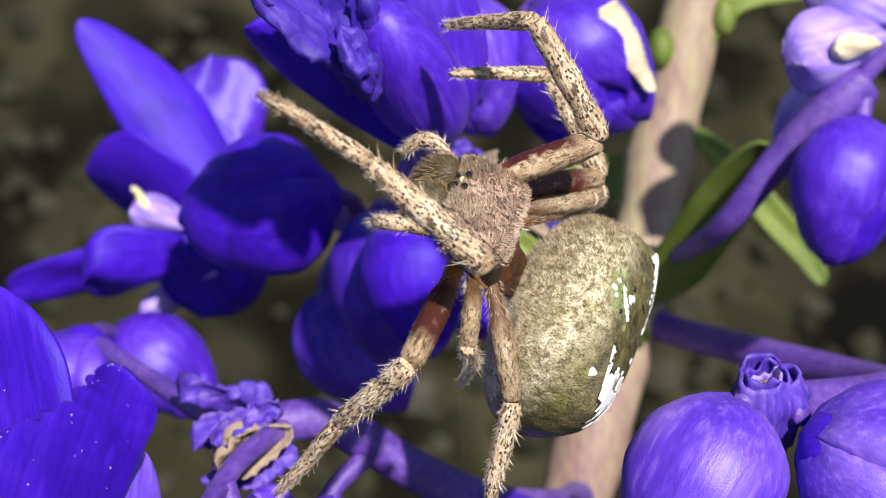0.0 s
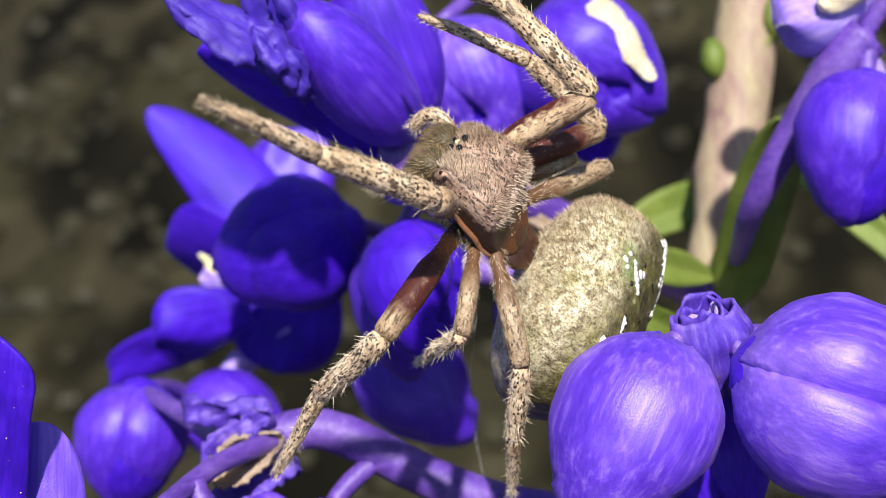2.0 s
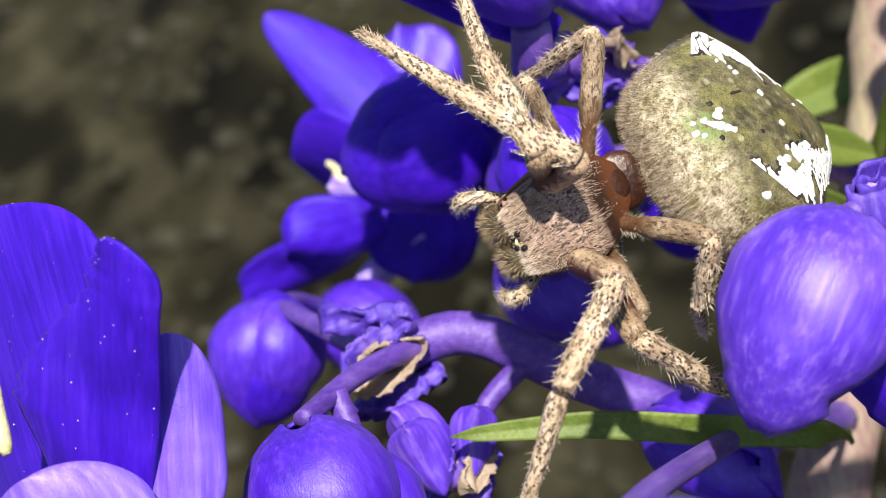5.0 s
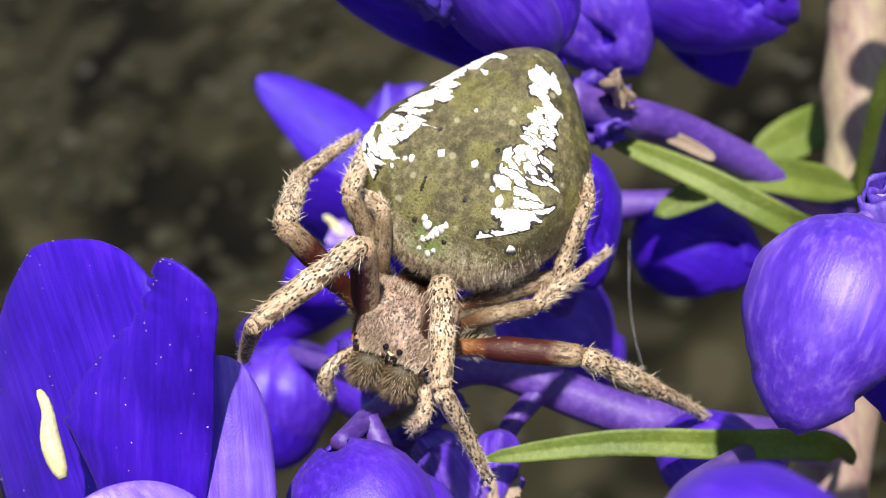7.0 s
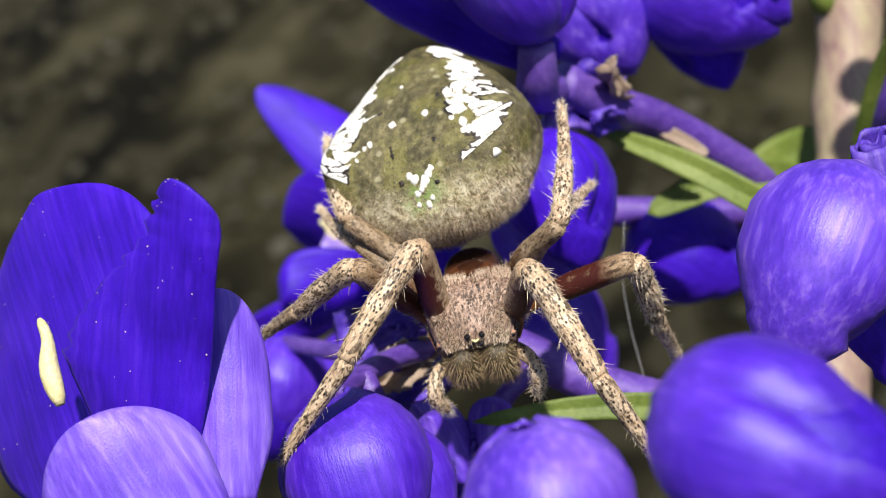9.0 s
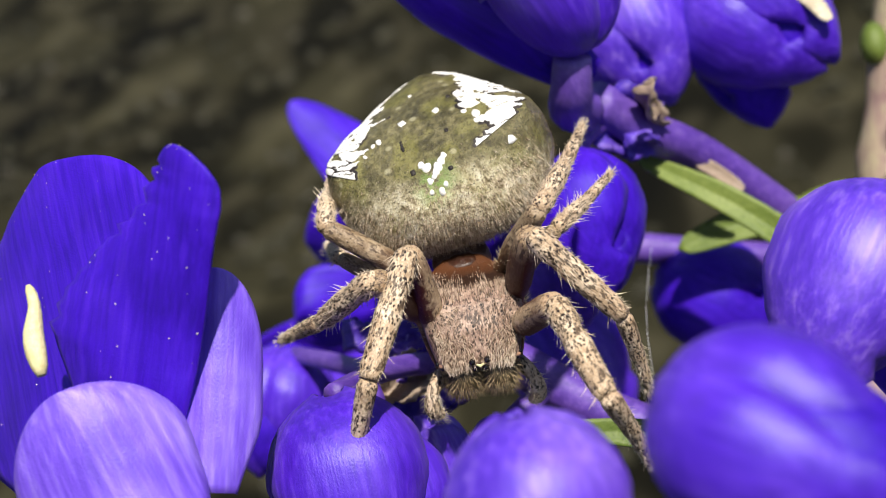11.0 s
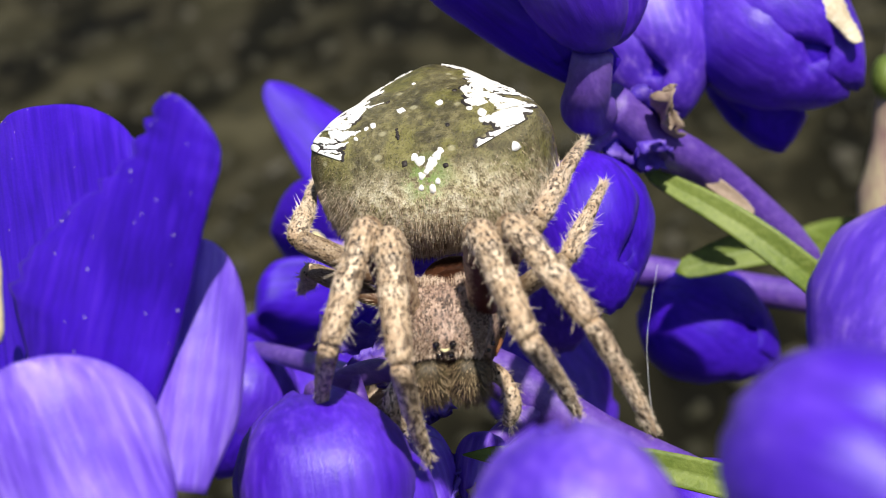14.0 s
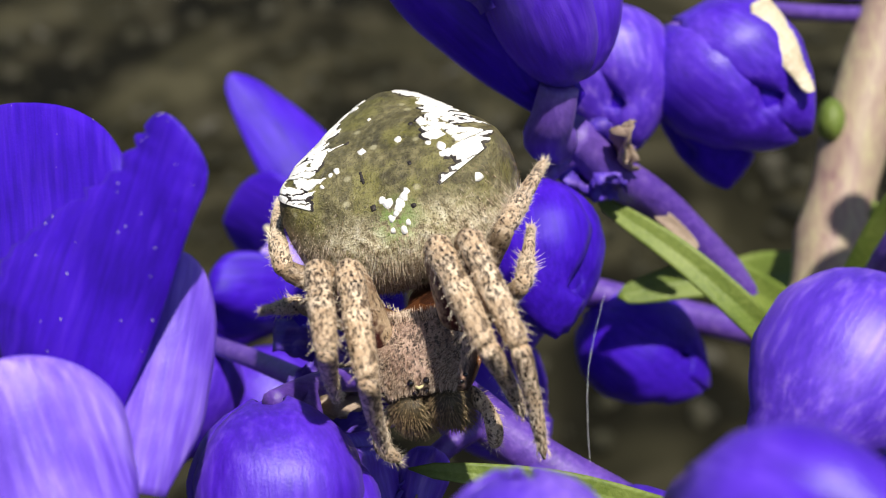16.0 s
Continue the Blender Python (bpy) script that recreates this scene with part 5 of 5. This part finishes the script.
def motions():
    walk(spider, [
        (0.0, pose(0.00292, -0.01101, 0.01095, -7.7, -43.9, 167.8)),
        (0.5, pose(0.00429, -0.01109, 0.01067, -6.2, -48.0, 166.2)),
        (1.0, pose(0.00504, -0.01088, 0.01059, -5.0, -49.2, 166.7)),
        (1.5, pose(0.00602, -0.01084, 0.01028, -3.0, -49.9, 164.4)),
        (2.0, pose(0.00694, -0.01091, 0.00954, -1.4, -50.3, 162.8)),
        (2.5, pose(0.00718, -0.01054, 0.00931, 2.3, -50.3, 160.2)),
        (3.0, pose(0.00630, -0.01053, 0.00855, -4.4, -47.1, 166.9)),
        (3.5, pose(0.00523, -0.01011, 0.00763, -29.2, -36.7, 179.8)),
        (4.0, pose(0.00504, -0.01013, 0.00694, -51.7, -21.4, -175.8)),
        (4.5, pose(0.00336, -0.01185, 0.00703, -56.9, -13.3, -172.2)),
        (4.7, pose(0.00444, -0.01039, 0.00637, -57.0, -5.1, -166.5)),
        (6.8, pose(-0.00695, -0.01125, 0.00476, -35.5, 4.8, -110.6)),
        (7.0, pose(-0.00714, -0.01141, 0.00441, -33.5, 6.9, -110.9)),
        (7.5, pose(-0.00647, -0.01122, 0.00455, -19.0, 15.7, -118.3)),
        (8.0, pose(-0.00611, -0.01177, 0.00393, -15.6, 18.1, -107.7)),
        (8.5, pose(-0.00514, -0.01270, 0.00349, -7.9, 20.3, -96.5)),
        (8.7, pose(-0.00470, -0.01268, 0.00319, -5.1, 17.9, -89.3)),
        (10.8, pose(-0.00590, -0.01204, 0.00427, -9.0, 44.3, -84.1)),
        (11.0, pose(-0.00579, -0.01210, 0.00413, -8.7, 42.6, -83.6)),
        (11.5, pose(-0.00581, -0.01238, 0.00405, -3.2, 40.8, -82.4)),
        (12.0, pose(-0.00602, -0.01260, 0.00400, -9.7, 35.7, -91.5)),
        (12.5, pose(-0.00551, -0.01249, 0.00483, -8.6, 24.2, -91.5)),
        (13.0, pose(-0.00554, -0.01258, 0.00401, -1.3, 23.4, -87.2)),
        (13.5, pose(-0.00597, -0.01293, 0.00347, -1.4, 22.6, -87.6)),
        (14.0, pose(-0.00638, -0.01231, 0.00321, -2.9, 18.9, -86.3)),
        (14.5, pose(-0.00625, -0.01244, 0.00272, -0.1, 23.5, -78.5)),
        (15.0, pose(-0.00616, -0.01228, 0.00294, 7.5, 24.5, -78.8)),
        (15.5, pose(-0.00555, -0.01236, 0.00330, 10.6, 25.6, -81.7)),
        (16.0, pose(-0.00515, -0.01265, 0.00335, 13.9, 24.1, -83.2)),
    ])
    walk(abdomen, [
        (0.0, pose(0.00084, -0.00048, 0.00250, -2.1, -56.1, -3.3)),
        (0.5, pose(0.00061, -0.00052, 0.00284, 3.7, -60.4, -6.3)),
        (1.0, pose(0.00043, -0.00073, 0.00292, 5.6, -63.0, -8.4)),
        (1.5, pose(0.00019, -0.00085, 0.00262, 4.5, -64.6, -7.1)),
        (2.0, pose(0.00021, -0.00098, 0.00227, 4.8, -64.4, -6.1)),
        (2.5, pose(0.00044, -0.00107, 0.00184, 1.4, -60.2, -1.3)),
        (3.0, pose(0.00074, -0.00125, 0.00131, -5.3, -56.5, 3.9)),
        (3.5, pose(0.00112, -0.00076, 0.00075, 12.6, -52.1, -10.5)),
        (4.0, pose(0.00103, -0.00034, 0.00048, 38.9, -55.4, -33.0)),
        (4.5, pose(0.00109, 0.00019, -0.00000, 27.1, -50.8, -21.7)),
        (4.7, pose(0.00087, 0.00001, 0.00109, 48.1, -50.9, -38.5)),
        (6.8, pose(-0.00034, 0.00035, -0.00029, 15.4, 19.3, -11.6)),
        (7.0, pose(0.00003, 0.00056, -0.00041, 14.2, 14.1, -7.5)),
        (7.5, pose(0.00103, -0.00033, -0.00052, -2.5, -2.3, 1.5)),
        (8.0, pose(0.00046, -0.00010, -0.00043, -5.1, -5.5, 5.6)),
        (8.5, pose(0.00039, -0.00071, -0.00004, 3.1, -9.8, -1.6)),
        (8.7, pose(0.00026, -0.00086, 0.00017, 10.0, -9.9, -4.3)),
        (10.8, pose(0.00096, 0.00002, 0.00112, 14.8, -49.6, -6.2)),
        (11.0, pose(0.00110, 0.00017, 0.00105, 15.4, -45.9, -5.2)),
        (11.5, pose(0.00126, -0.00016, 0.00071, 9.2, -42.8, -0.3)),
        (12.0, pose(0.00129, -0.00002, 0.00036, 4.4, -37.2, 4.1)),
        (12.5, pose(0.00044, -0.00037, 0.00051, 1.1, -33.0, 7.0)),
        (13.0, pose(0.00056, -0.00050, 0.00035, 1.0, -29.0, 5.9)),
        (13.5, pose(0.00066, -0.00040, 0.00028, 2.5, -25.1, 4.3)),
        (14.0, pose(0.00052, -0.00042, 0.00049, 4.5, -23.3, 0.9)),
        (14.5, pose(0.00067, -0.00030, 0.00038, 10.3, -25.8, -4.6)),
        (15.0, pose(0.00085, -0.00013, 0.00030, 7.3, -26.9, 0.2)),
        (15.5, pose(0.00087, -0.00045, 0.00029, 1.6, -27.3, 6.5)),
        (16.0, pose(0.00076, -0.00056, 0.00020, -4.1, -22.8, 10.2)),
    ])
    walk_leg("L", 1, [
        (0.0, 73, 53, -12, -12, 15, 9),
        (0.5, 66, 52, 3, -9, 15, 1),
        (1.0, 63, 49, 11, -3, 21, 2),
        (1.5, 64, 47, 22, 4, 26, 8),
        (2.0, 65, 46, 29, 9, 32, 18),
        (2.5, 69, 46, 32, 17, 33, 20),
        (2.7, 77, 48, 27, 18, 13, 6),
        (2.8, 78, 49, 26, 21, 3, -1),
        (3.0, 73, 47, 27, 28, -24, -21),
        (3.5, 123, 62, 24, 24, 8, -39),
        (3.7, 147, 66, 42, 27, 39, -42),
        (3.8, 160, 69, 49, 34, 53, -37),
        (4.0, 149, 73, 71, 41, 80, -31),
        (4.5, 147, 75, 56, 56, 71, -53),
        (4.7, 116, 68, 15, 53, 53, -29),
        (5.2, -170, 80, 38, 23, 51, -12),
        (5.7, -142, 76, 36, 8, 44, -14),
        (6.2, -151, 78, 29, 3, 42, -27),
        (6.8, -96, 82, 24, 6, 64, -47),
        (7.0, -118, 83, 17, 13, 79, -54),
        (7.5, 127, 80, 28, 13, 47, -80),
        (8.0, 109, 74, 10, 15, 25, -81),
        (8.5, 66, 51, 22, 27, 88, -80),
        (8.7, 53, 64, 17, 8, 52, -71),
        (9.2, 67, 76, 23, -6, 32, -44),
        (9.7, 99, 80, 24, -3, 27, -27),
        (10.2, 124, 79, 22, 10, 26, -23),
        (10.8, 102, 77, 17, 31, 29, -44),
        (11.0, 78, 73, 13, 36, 36, -61),
        (11.5, 134, 76, 13, 30, 21, -64),
        (12.0, 156, 75, 15, 35, 33, -82),
        (12.5, 73, 71, 8, 14, 177, -79),
        (13.0, 116, 80, 12, 4, 142, -84),
        (13.5, 164, 78, 16, 4, 149, -74),
        (14.0, 177, 81, 18, 4, 102, -75),
        (14.5, -179, 77, 9, 21, 96, -76),
        (15.0, 174, 71, 14, 11, 68, -79),
        (15.5, 176, 68, 15, 6, 138, -81),
        (16.0, 174, 65, 21, 7, -100, -88),
    ])
    walk_leg("L", 2, [
        (0.0, 81, 9, 128, -75, 118, -65),
        (0.5, 84, 1, 134, -79, 118, -63),
        (1.0, 85, -3, -174, -82, 113, -55),
        (1.5, 86, -6, 143, -79, 121, -65),
        (2.0, 87, -8, 112, -82, 127, -65),
        (2.5, 89, -7, 93, -84, 137, -59),
        (2.7, 88, 1, 109, -83, 136, -69),
        (2.8, 87, 5, 104, -84, 135, -73),
        (3.0, 87, 12, 80, -83, 142, -76),
        (3.5, 87, 32, 58, -54, 64, -57),
        (3.7, 98, 46, 81, -48, 82, -51),
        (3.8, 105, 54, 87, -40, 86, -44),
        (4.0, 121, 55, 101, -27, 97, -36),
        (4.5, 126, 56, 123, -22, 155, -35),
        (4.7, 86, 63, 118, -22, 138, -35),
        (5.2, 89, 56, 123, -36, 130, -36),
        (5.7, 96, 45, 123, -40, 124, -37),
        (6.2, 97, 32, 117, -34, 119, -37),
        (6.8, 100, 18, 110, -29, 118, -40),
        (7.0, 101, 19, 112, -35, 119, -44),
        (7.5, 104, 3, 109, -53, 117, -60),
        (8.0, 98, 14, 113, -63, 105, -69),
        (8.5, 87, 20, 106, -72, 161, -77),
        (8.7, 83, 23, 104, -82, 148, -78),
        (9.2, 83, 36, 68, -80, 86, -80),
        (9.7, 89, 51, 44, -67, 46, -69),
        (10.2, 107, 64, 39, -48, 34, -55),
        (10.8, 147, 71, 41, -27, 26, -49),
        (11.0, 151, 72, 42, -22, 18, -55),
        (11.5, 141, 72, 32, -9, 20, -57),
        (12.0, 133, 74, 35, 14, 39, -68),
        (12.5, 90, 71, 27, -1, 58, -71),
        (13.0, 88, 69, 23, -4, 38, -68),
        (13.5, 101, 74, 29, 0, 43, -69),
        (14.0, 93, 81, 31, -4, 47, -59),
        (14.5, 116, 82, 19, 12, 50, -68),
        (15.0, 128, 77, 22, 3, 33, -66),
        (15.5, 127, 75, 24, 4, 40, -83),
        (16.0, 135, 72, 19, -4, -12, -66),
    ])
    walk_leg("L", 3, [
        (0.0, 90, 20, -154, -45, -153, -58),
        (0.5, 100, 12, -134, -58, -145, -60),
        (1.0, 103, 6, -136, -60, -138, -63),
        (1.5, 106, 1, -132, -65, -130, -67),
        (2.0, 108, -1, -106, -73, -118, -71),
        (2.5, 112, 1, -119, -81, -107, -71),
        (2.7, 113, 3, -104, -77, -101, -73),
        (2.8, 112, 6, -100, -75, -97, -73),
        (3.0, 110, 7, -103, -72, -90, -73),
        (3.5, 115, 25, -27, -74, -32, -75),
        (3.7, 118, 29, -11, -65, -15, -72),
        (3.8, 119, 33, -7, -58, -5, -70),
        (4.0, 119, 33, -12, -41, 1, -70),
        (4.5, 126, 36, -39, -65, -27, -70),
        (4.7, 89, 51, -37, -70, -45, -72),
        (5.2, 84, 49, -98, -70, -103, -74),
        (5.7, 93, 49, -148, -56, -156, -59),
        (6.2, 95, 46, 173, -27, 176, -35),
        (6.8, 99, 43, 155, -10, 161, -17),
        (7.0, 107, 43, 154, -11, 159, -18),
        (7.5, 116, 23, 167, -32, 170, -34),
        (8.0, 117, 31, 163, -36, 164, -37),
        (8.5, 124, 34, 165, -45, 162, -42),
        (8.7, 118, 42, 165, -47, 159, -40),
        (9.2, 118, 44, 159, -45, 157, -41),
        (9.7, 117, 46, 149, -46, 148, -44),
        (10.2, 117, 49, 138, -45, 139, -45),
        (10.8, 118, 52, 132, -43, 135, -42),
        (11.0, 121, 54, 133, -41, 137, -39),
        (11.5, 114, 51, 140, -43, 141, -41),
        (12.0, 117, 51, 149, -32, 151, -36),
        (12.5, 102, 51, 160, -40, 155, -29),
        (13.0, 96, 50, 160, -35, 155, -31),
        (13.5, 98, 48, 160, -26, 152, -27),
        (14.0, 81, 48, 163, -16, 164, -22),
        (14.5, 77, 53, 165, -15, 169, -27),
        (15.0, 75, 49, 167, -25, 172, -30),
        (15.5, 79, 51, 177, -35, 180, -34),
        (16.0, 80, 50, -176, -36, -176, -33),
    ])
    walk_leg("L", 4, [
        (0.0, 129, -3, 131, -38, 156, -42),
        (0.5, 129, 4, 149, -50, 163, -47),
        (1.0, 129, 3, 164, -53, -179, -51),
        (1.5, 132, -1, 165, -51, 176, -52),
        (2.0, 134, -4, 160, -52, 177, -53),
        (2.5, 137, -4, 153, -47, -171, -53),
        (2.7, 135, 0, 157, -49, 175, -53),
        (2.8, 133, 4, 156, -50, 170, -53),
        (3.0, 132, 6, 151, -49, 168, -53),
        (3.5, 131, 29, 133, -46, 130, -49),
        (3.7, 135, 35, 117, -41, 119, -46),
        (3.8, 139, 40, 107, -35, 111, -43),
        (4.0, 145, 42, 95, -23, 103, -42),
        (4.5, 152, 50, 109, -27, 97, -52),
        (4.7, 151, 45, 63, -18, 89, -53),
        (5.2, 140, 64, 92, -54, 111, -63),
        (5.7, 117, 65, 146, -47, 157, -57),
        (6.2, 102, 54, 161, -8, 172, -36),
        (6.8, 109, 34, 177, 39, -177, -20),
        (7.0, 123, 24, -174, 60, -165, -27),
        (7.5, 118, 20, 179, 40, -148, -50),
        (8.0, 102, 36, 173, 26, -158, -36),
        (8.5, 88, 44, 167, 2, -170, -24),
        (8.7, 75, 50, 167, -3, 180, -15),
        (9.2, 80, 55, 169, -14, 173, -18),
        (9.7, 89, 59, 164, -25, 166, -26),
        (10.2, 101, 61, 157, -34, 159, -36),
        (10.8, 115, 63, 149, -41, 154, -44),
        (11.0, 121, 64, 148, -41, 152, -43),
        (11.5, 116, 59, 154, -41, 157, -46),
        (12.0, 121, 57, 162, -30, 161, -55),
        (12.5, 87, 65, 167, -24, 168, -41),
        (13.0, 87, 63, 167, -28, 170, -35),
        (13.5, 95, 62, 167, -28, 167, -34),
        (14.0, 81, 63, 165, -23, 166, -30),
        (14.5, 94, 65, 159, -25, 159, -35),
        (15.0, 93, 59, 163, -31, 166, -33),
        (15.5, 101, 58, 171, -38, 171, -35),
        (16.0, 106, 56, 176, -39, 173, -37),
    ])
    walk_leg("R", 1, [
        (0.0, -134, 61, -21, 5, -55, -70),
        (0.5, -130, 64, -19, -6, -34, -56),
        (1.0, -130, 67, -18, -2, -36, -63),
        (1.5, -128, 64, -12, -5, -27, -51),
        (2.0, -126, 63, -6, 1, -28, -51),
        (2.5, -129, 58, 9, 20, -42, -61),
        (2.7, -142, 57, -1, 19, -40, -46),
        (2.8, -145, 57, -6, 21, -43, -42),
        (3.0, -143, 58, -8, 25, -55, -39),
        (3.5, -178, 68, -41, 6, -28, -31),
        (3.7, -177, 66, -49, -2, -42, -28),
        (3.8, -169, 64, -54, -6, -49, -32),
        (4.0, -162, 64, -61, -9, -60, -44),
        (4.5, -142, 68, -72, -22, -70, -53),
        (4.7, -152, 67, -60, -14, -68, -45),
        (5.2, -171, 76, -56, -21, -59, -38),
        (5.7, 154, 72, -61, -16, -68, -39),
        (6.2, 133, 69, -60, -6, -86, -50),
        (6.8, 175, 83, -37, -11, -116, -73),
        (7.0, -117, 77, -26, -5, -151, -80),
        (7.5, -171, 78, -16, 20, -79, -68),
        (8.0, -118, 79, -10, 30, -101, -60),
        (8.5, 168, 81, -27, 2, -77, -47),
        (8.7, -179, 81, -38, -6, -71, -41),
        (9.2, 169, 77, -41, -14, -51, -31),
        (9.7, 172, 70, -39, -12, -42, -24),
        (10.2, 175, 63, -35, -4, -35, -21),
        (10.8, -177, 60, -28, 8, -27, -32),
        (11.0, -169, 61, -24, 11, -24, -44),
        (11.5, 180, 57, -37, 11, -23, -37),
        (12.0, -176, 61, -42, 10, 0, -49),
        (12.5, 180, 65, -18, -3, -119, -82),
        (13.0, 175, 68, -11, -0, -67, -82),
        (13.5, 173, 71, 1, 1, -171, -90),
        (14.0, -177, 81, 6, -3, 29, -84),
        (14.5, -152, 79, 2, 14, 95, -88),
        (15.0, 180, 74, 4, 14, -29, -79),
        (15.5, -172, 70, 9, 16, -72, -79),
        (16.0, -179, 70, 12, 8, -83, -77),
    ])
    walk_leg("R", 2, [
        (0.0, -138, 13, -34, -2, 36, -12),
        (0.5, -134, 15, -20, -7, 19, -16),
        (1.0, -129, 15, -21, -5, 27, -20),
        (1.5, -127, 12, -2, 3, 13, -17),
        (2.0, -122, 12, 12, 14, 7, -19),
        (2.5, -175, 77, -21, -6, -19, -56),
        (2.7, -169, 75, -22, -6, -24, -49),
        (2.8, -166, 74, -24, -2, -28, -50),
        (3.0, -160, 76, -25, 6, -38, -59),
        (3.5, -139, 69, -59, 5, -33, -62),
        (3.7, -139, 67, -66, -10, -56, -49),
        (3.8, -134, 62, -71, -18, -63, -48),
        (4.0, -127, 57, -76, -29, -79, -49),
        (4.5, -142, 65, -77, -24, -84, -52),
        (4.7, -132, 77, -82, -24, -92, -47),
        (5.2, -56, 74, -102, -39, -108, -45),
        (5.7, -66, 69, -134, -37, -137, -37),
        (6.2, -80, 67, -159, -28, -164, -27),
        (6.8, -84, 51, -175, -29, 173, -22),
        (7.0, -88, 46, -170, -31, 165, -22),
        (7.5, -85, 53, -148, -38, -178, -57),
        (8.0, -109, 70, -95, -49, -89, -47),
        (8.5, -90, 70, -85, -50, -114, -51),
        (8.7, -88, 67, -102, -47, -118, -49),
        (9.2, -88, 68, -106, -50, -112, -51),
        (9.7, -100, 69, -101, -55, -104, -55),
        (10.2, -114, 71, -92, -58, -96, -58),
        (10.8, -121, 72, -85, -58, -94, -60),
        (11.0, -117, 72, -84, -58, -101, -61),
        (11.5, -156, 75, -87, -43, -94, -56),
        (12.0, -173, 75, -77, -33, -89, -63),
        (12.5, -130, 77, -68, -31, -75, -74),
        (13.0, -171, 80, -54, -10, -88, -64),
        (13.5, -149, 80, -29, 5, -113, -66),
        (14.0, -124, 84, -13, -5, -101, -76),
        (14.5, -128, 74, -0, 5, -140, -86),
        (15.0, -148, 78, 0, 7, -91, -80),
        (15.5, -124, 78, 7, 11, -136, -71),
        (16.0, -140, 77, 14, 19, -117, -72),
    ])
    walk_leg("R", 3, [
        (0.0, -142, 24, -117, -63, -93, -75),
        (0.5, -133, 21, -85, -79, -75, -80),
        (1.0, -134, 18, -40, -80, -28, -80),
        (1.5, -128, 11, 14, -71, 12, -73),
        (2.0, -118, 3, 32, -55, 27, -63),
        (2.5, -115, -5, 39, -36, 32, -59),
        (2.7, -114, 5, 39, -44, 33, -56),
        (2.8, -114, 11, 37, -47, 32, -55),
        (3.0, -112, 19, 37, -51, 30, -57),
        (3.5, -115, 26, 34, -52, 30, -54),
        (3.7, -112, 25, 37, -51, 31, -53),
        (3.8, -112, 21, 35, -50, 32, -50),
        (4.0, -108, 20, 38, -48, 33, -50),
        (4.5, -111, 17, 24, -65, 25, -61),
        (4.7, -95, 33, 19, -67, 13, -65),
        (5.2, -87, 35, 13, -78, -6, -77),
        (5.7, -113, 47, -117, -75, -120, -76),
        (6.2, -149, 61, -141, -46, -153, -56),
        (6.8, -154, 65, -143, -42, -169, -44),
        (7.0, -150, 62, -142, -41, -167, -45),
        (7.5, -150, 64, -119, -47, -145, -49),
        (8.0, -137, 52, -133, -47, -149, -44),
        (8.5, -136, 35, -142, -33, -152, -36),
        (8.7, -135, 31, -148, -22, -158, -31),
        (9.2, -132, 23, -151, -32, -157, -35),
        (9.7, -132, 13, -156, -46, -159, -47),
        (10.2, -132, 3, -161, -61, -160, -59),
        (10.8, -129, -5, -164, -70, -160, -68),
        (11.0, -129, -6, -159, -66, -160, -66),
        (11.5, -130, -5, -148, -62, -149, -64),
        (12.0, -123, -6, -146, -67, -144, -65),
        (12.5, -113, -14, -147, -57, -147, -56),
        (13.0, -120, -2, -140, -51, -142, -53),
        (13.5, -124, 1, -141, -53, -142, -54),
        (14.0, -119, 4, -155, -60, -148, -54),
        (14.5, -129, 4, -148, -56, -149, -57),
        (15.0, -126, 9, -138, -55, -138, -53),
        (15.5, -119, 7, -129, -49, -130, -49),
        (16.0, -119, 8, -125, -40, -126, -43),
    ])
    walk_leg("R", 4, [
        (0.0, -128, 13, -135, -52, -131, -61),
        (0.5, -123, 14, -131, -62, -130, -63),
        (1.0, -122, 10, -135, -65, -124, -67),
        (1.5, -121, 8, -122, -73, -110, -72),
        (2.0, -122, 10, -63, -75, -83, -75),
        (2.5, -125, 20, -41, -73, -59, -75),
        (2.7, -125, 24, -45, -74, -53, -75),
        (2.8, -125, 27, -49, -73, -51, -75),
        (3.0, -124, 30, -47, -74, -48, -75),
        (3.5, -121, 17, 31, -77, 17, -76),
        (3.7, -121, 10, 37, -70, 31, -71),
        (3.8, -122, 4, 39, -65, 36, -65),
        (4.0, -122, -3, 39, -57, 37, -59),
        (4.5, -128, -13, 15, -66, 28, -59),
        (4.7, -127, -3, 16, -51, 17, -60),
        (5.2, -116, 10, 18, -68, 7, -74),
        (5.7, -128, 33, -119, -76, -137, -77),
        (6.2, -142, 54, -151, -43, -171, -52),
        (6.8, -117, 59, -170, -28, 177, -33),
        (7.0, -108, 54, -174, -23, 178, -33),
        (7.5, -111, 58, -155, -29, -164, -43),
        (8.0, -116, 43, -159, -14, -169, -49),
        (8.5, -120, 38, -169, -20, -169, -30),
        (8.7, -127, 38, -167, -15, -174, -25),
        (9.2, -125, 35, -169, -22, -173, -27),
        (9.7, -127, 28, -174, -35, -178, -37),
        (10.2, -128, 22, 179, -47, 176, -48),
        (10.8, -126, 18, 174, -54, 172, -55),
        (11.0, -125, 19, 176, -52, 173, -54),
        (11.5, -128, 24, -173, -51, 179, -55),
        (12.0, -121, 26, -170, -53, -173, -54),
        (12.5, -113, 27, -163, -53, -169, -45),
        (13.0, -114, 34, -163, -40, -168, -41),
        (13.5, -112, 33, -168, -36, -172, -38),
        (14.0, -102, 33, -177, -32, -176, -32),
        (14.5, -113, 29, 179, -31, 177, -34),
        (15.0, -111, 35, -176, -33, -177, -34),
        (15.5, -106, 34, -168, -31, -170, -34),
        (16.0, -111, 38, -158, -30, -165, -32),
    ])


motions()
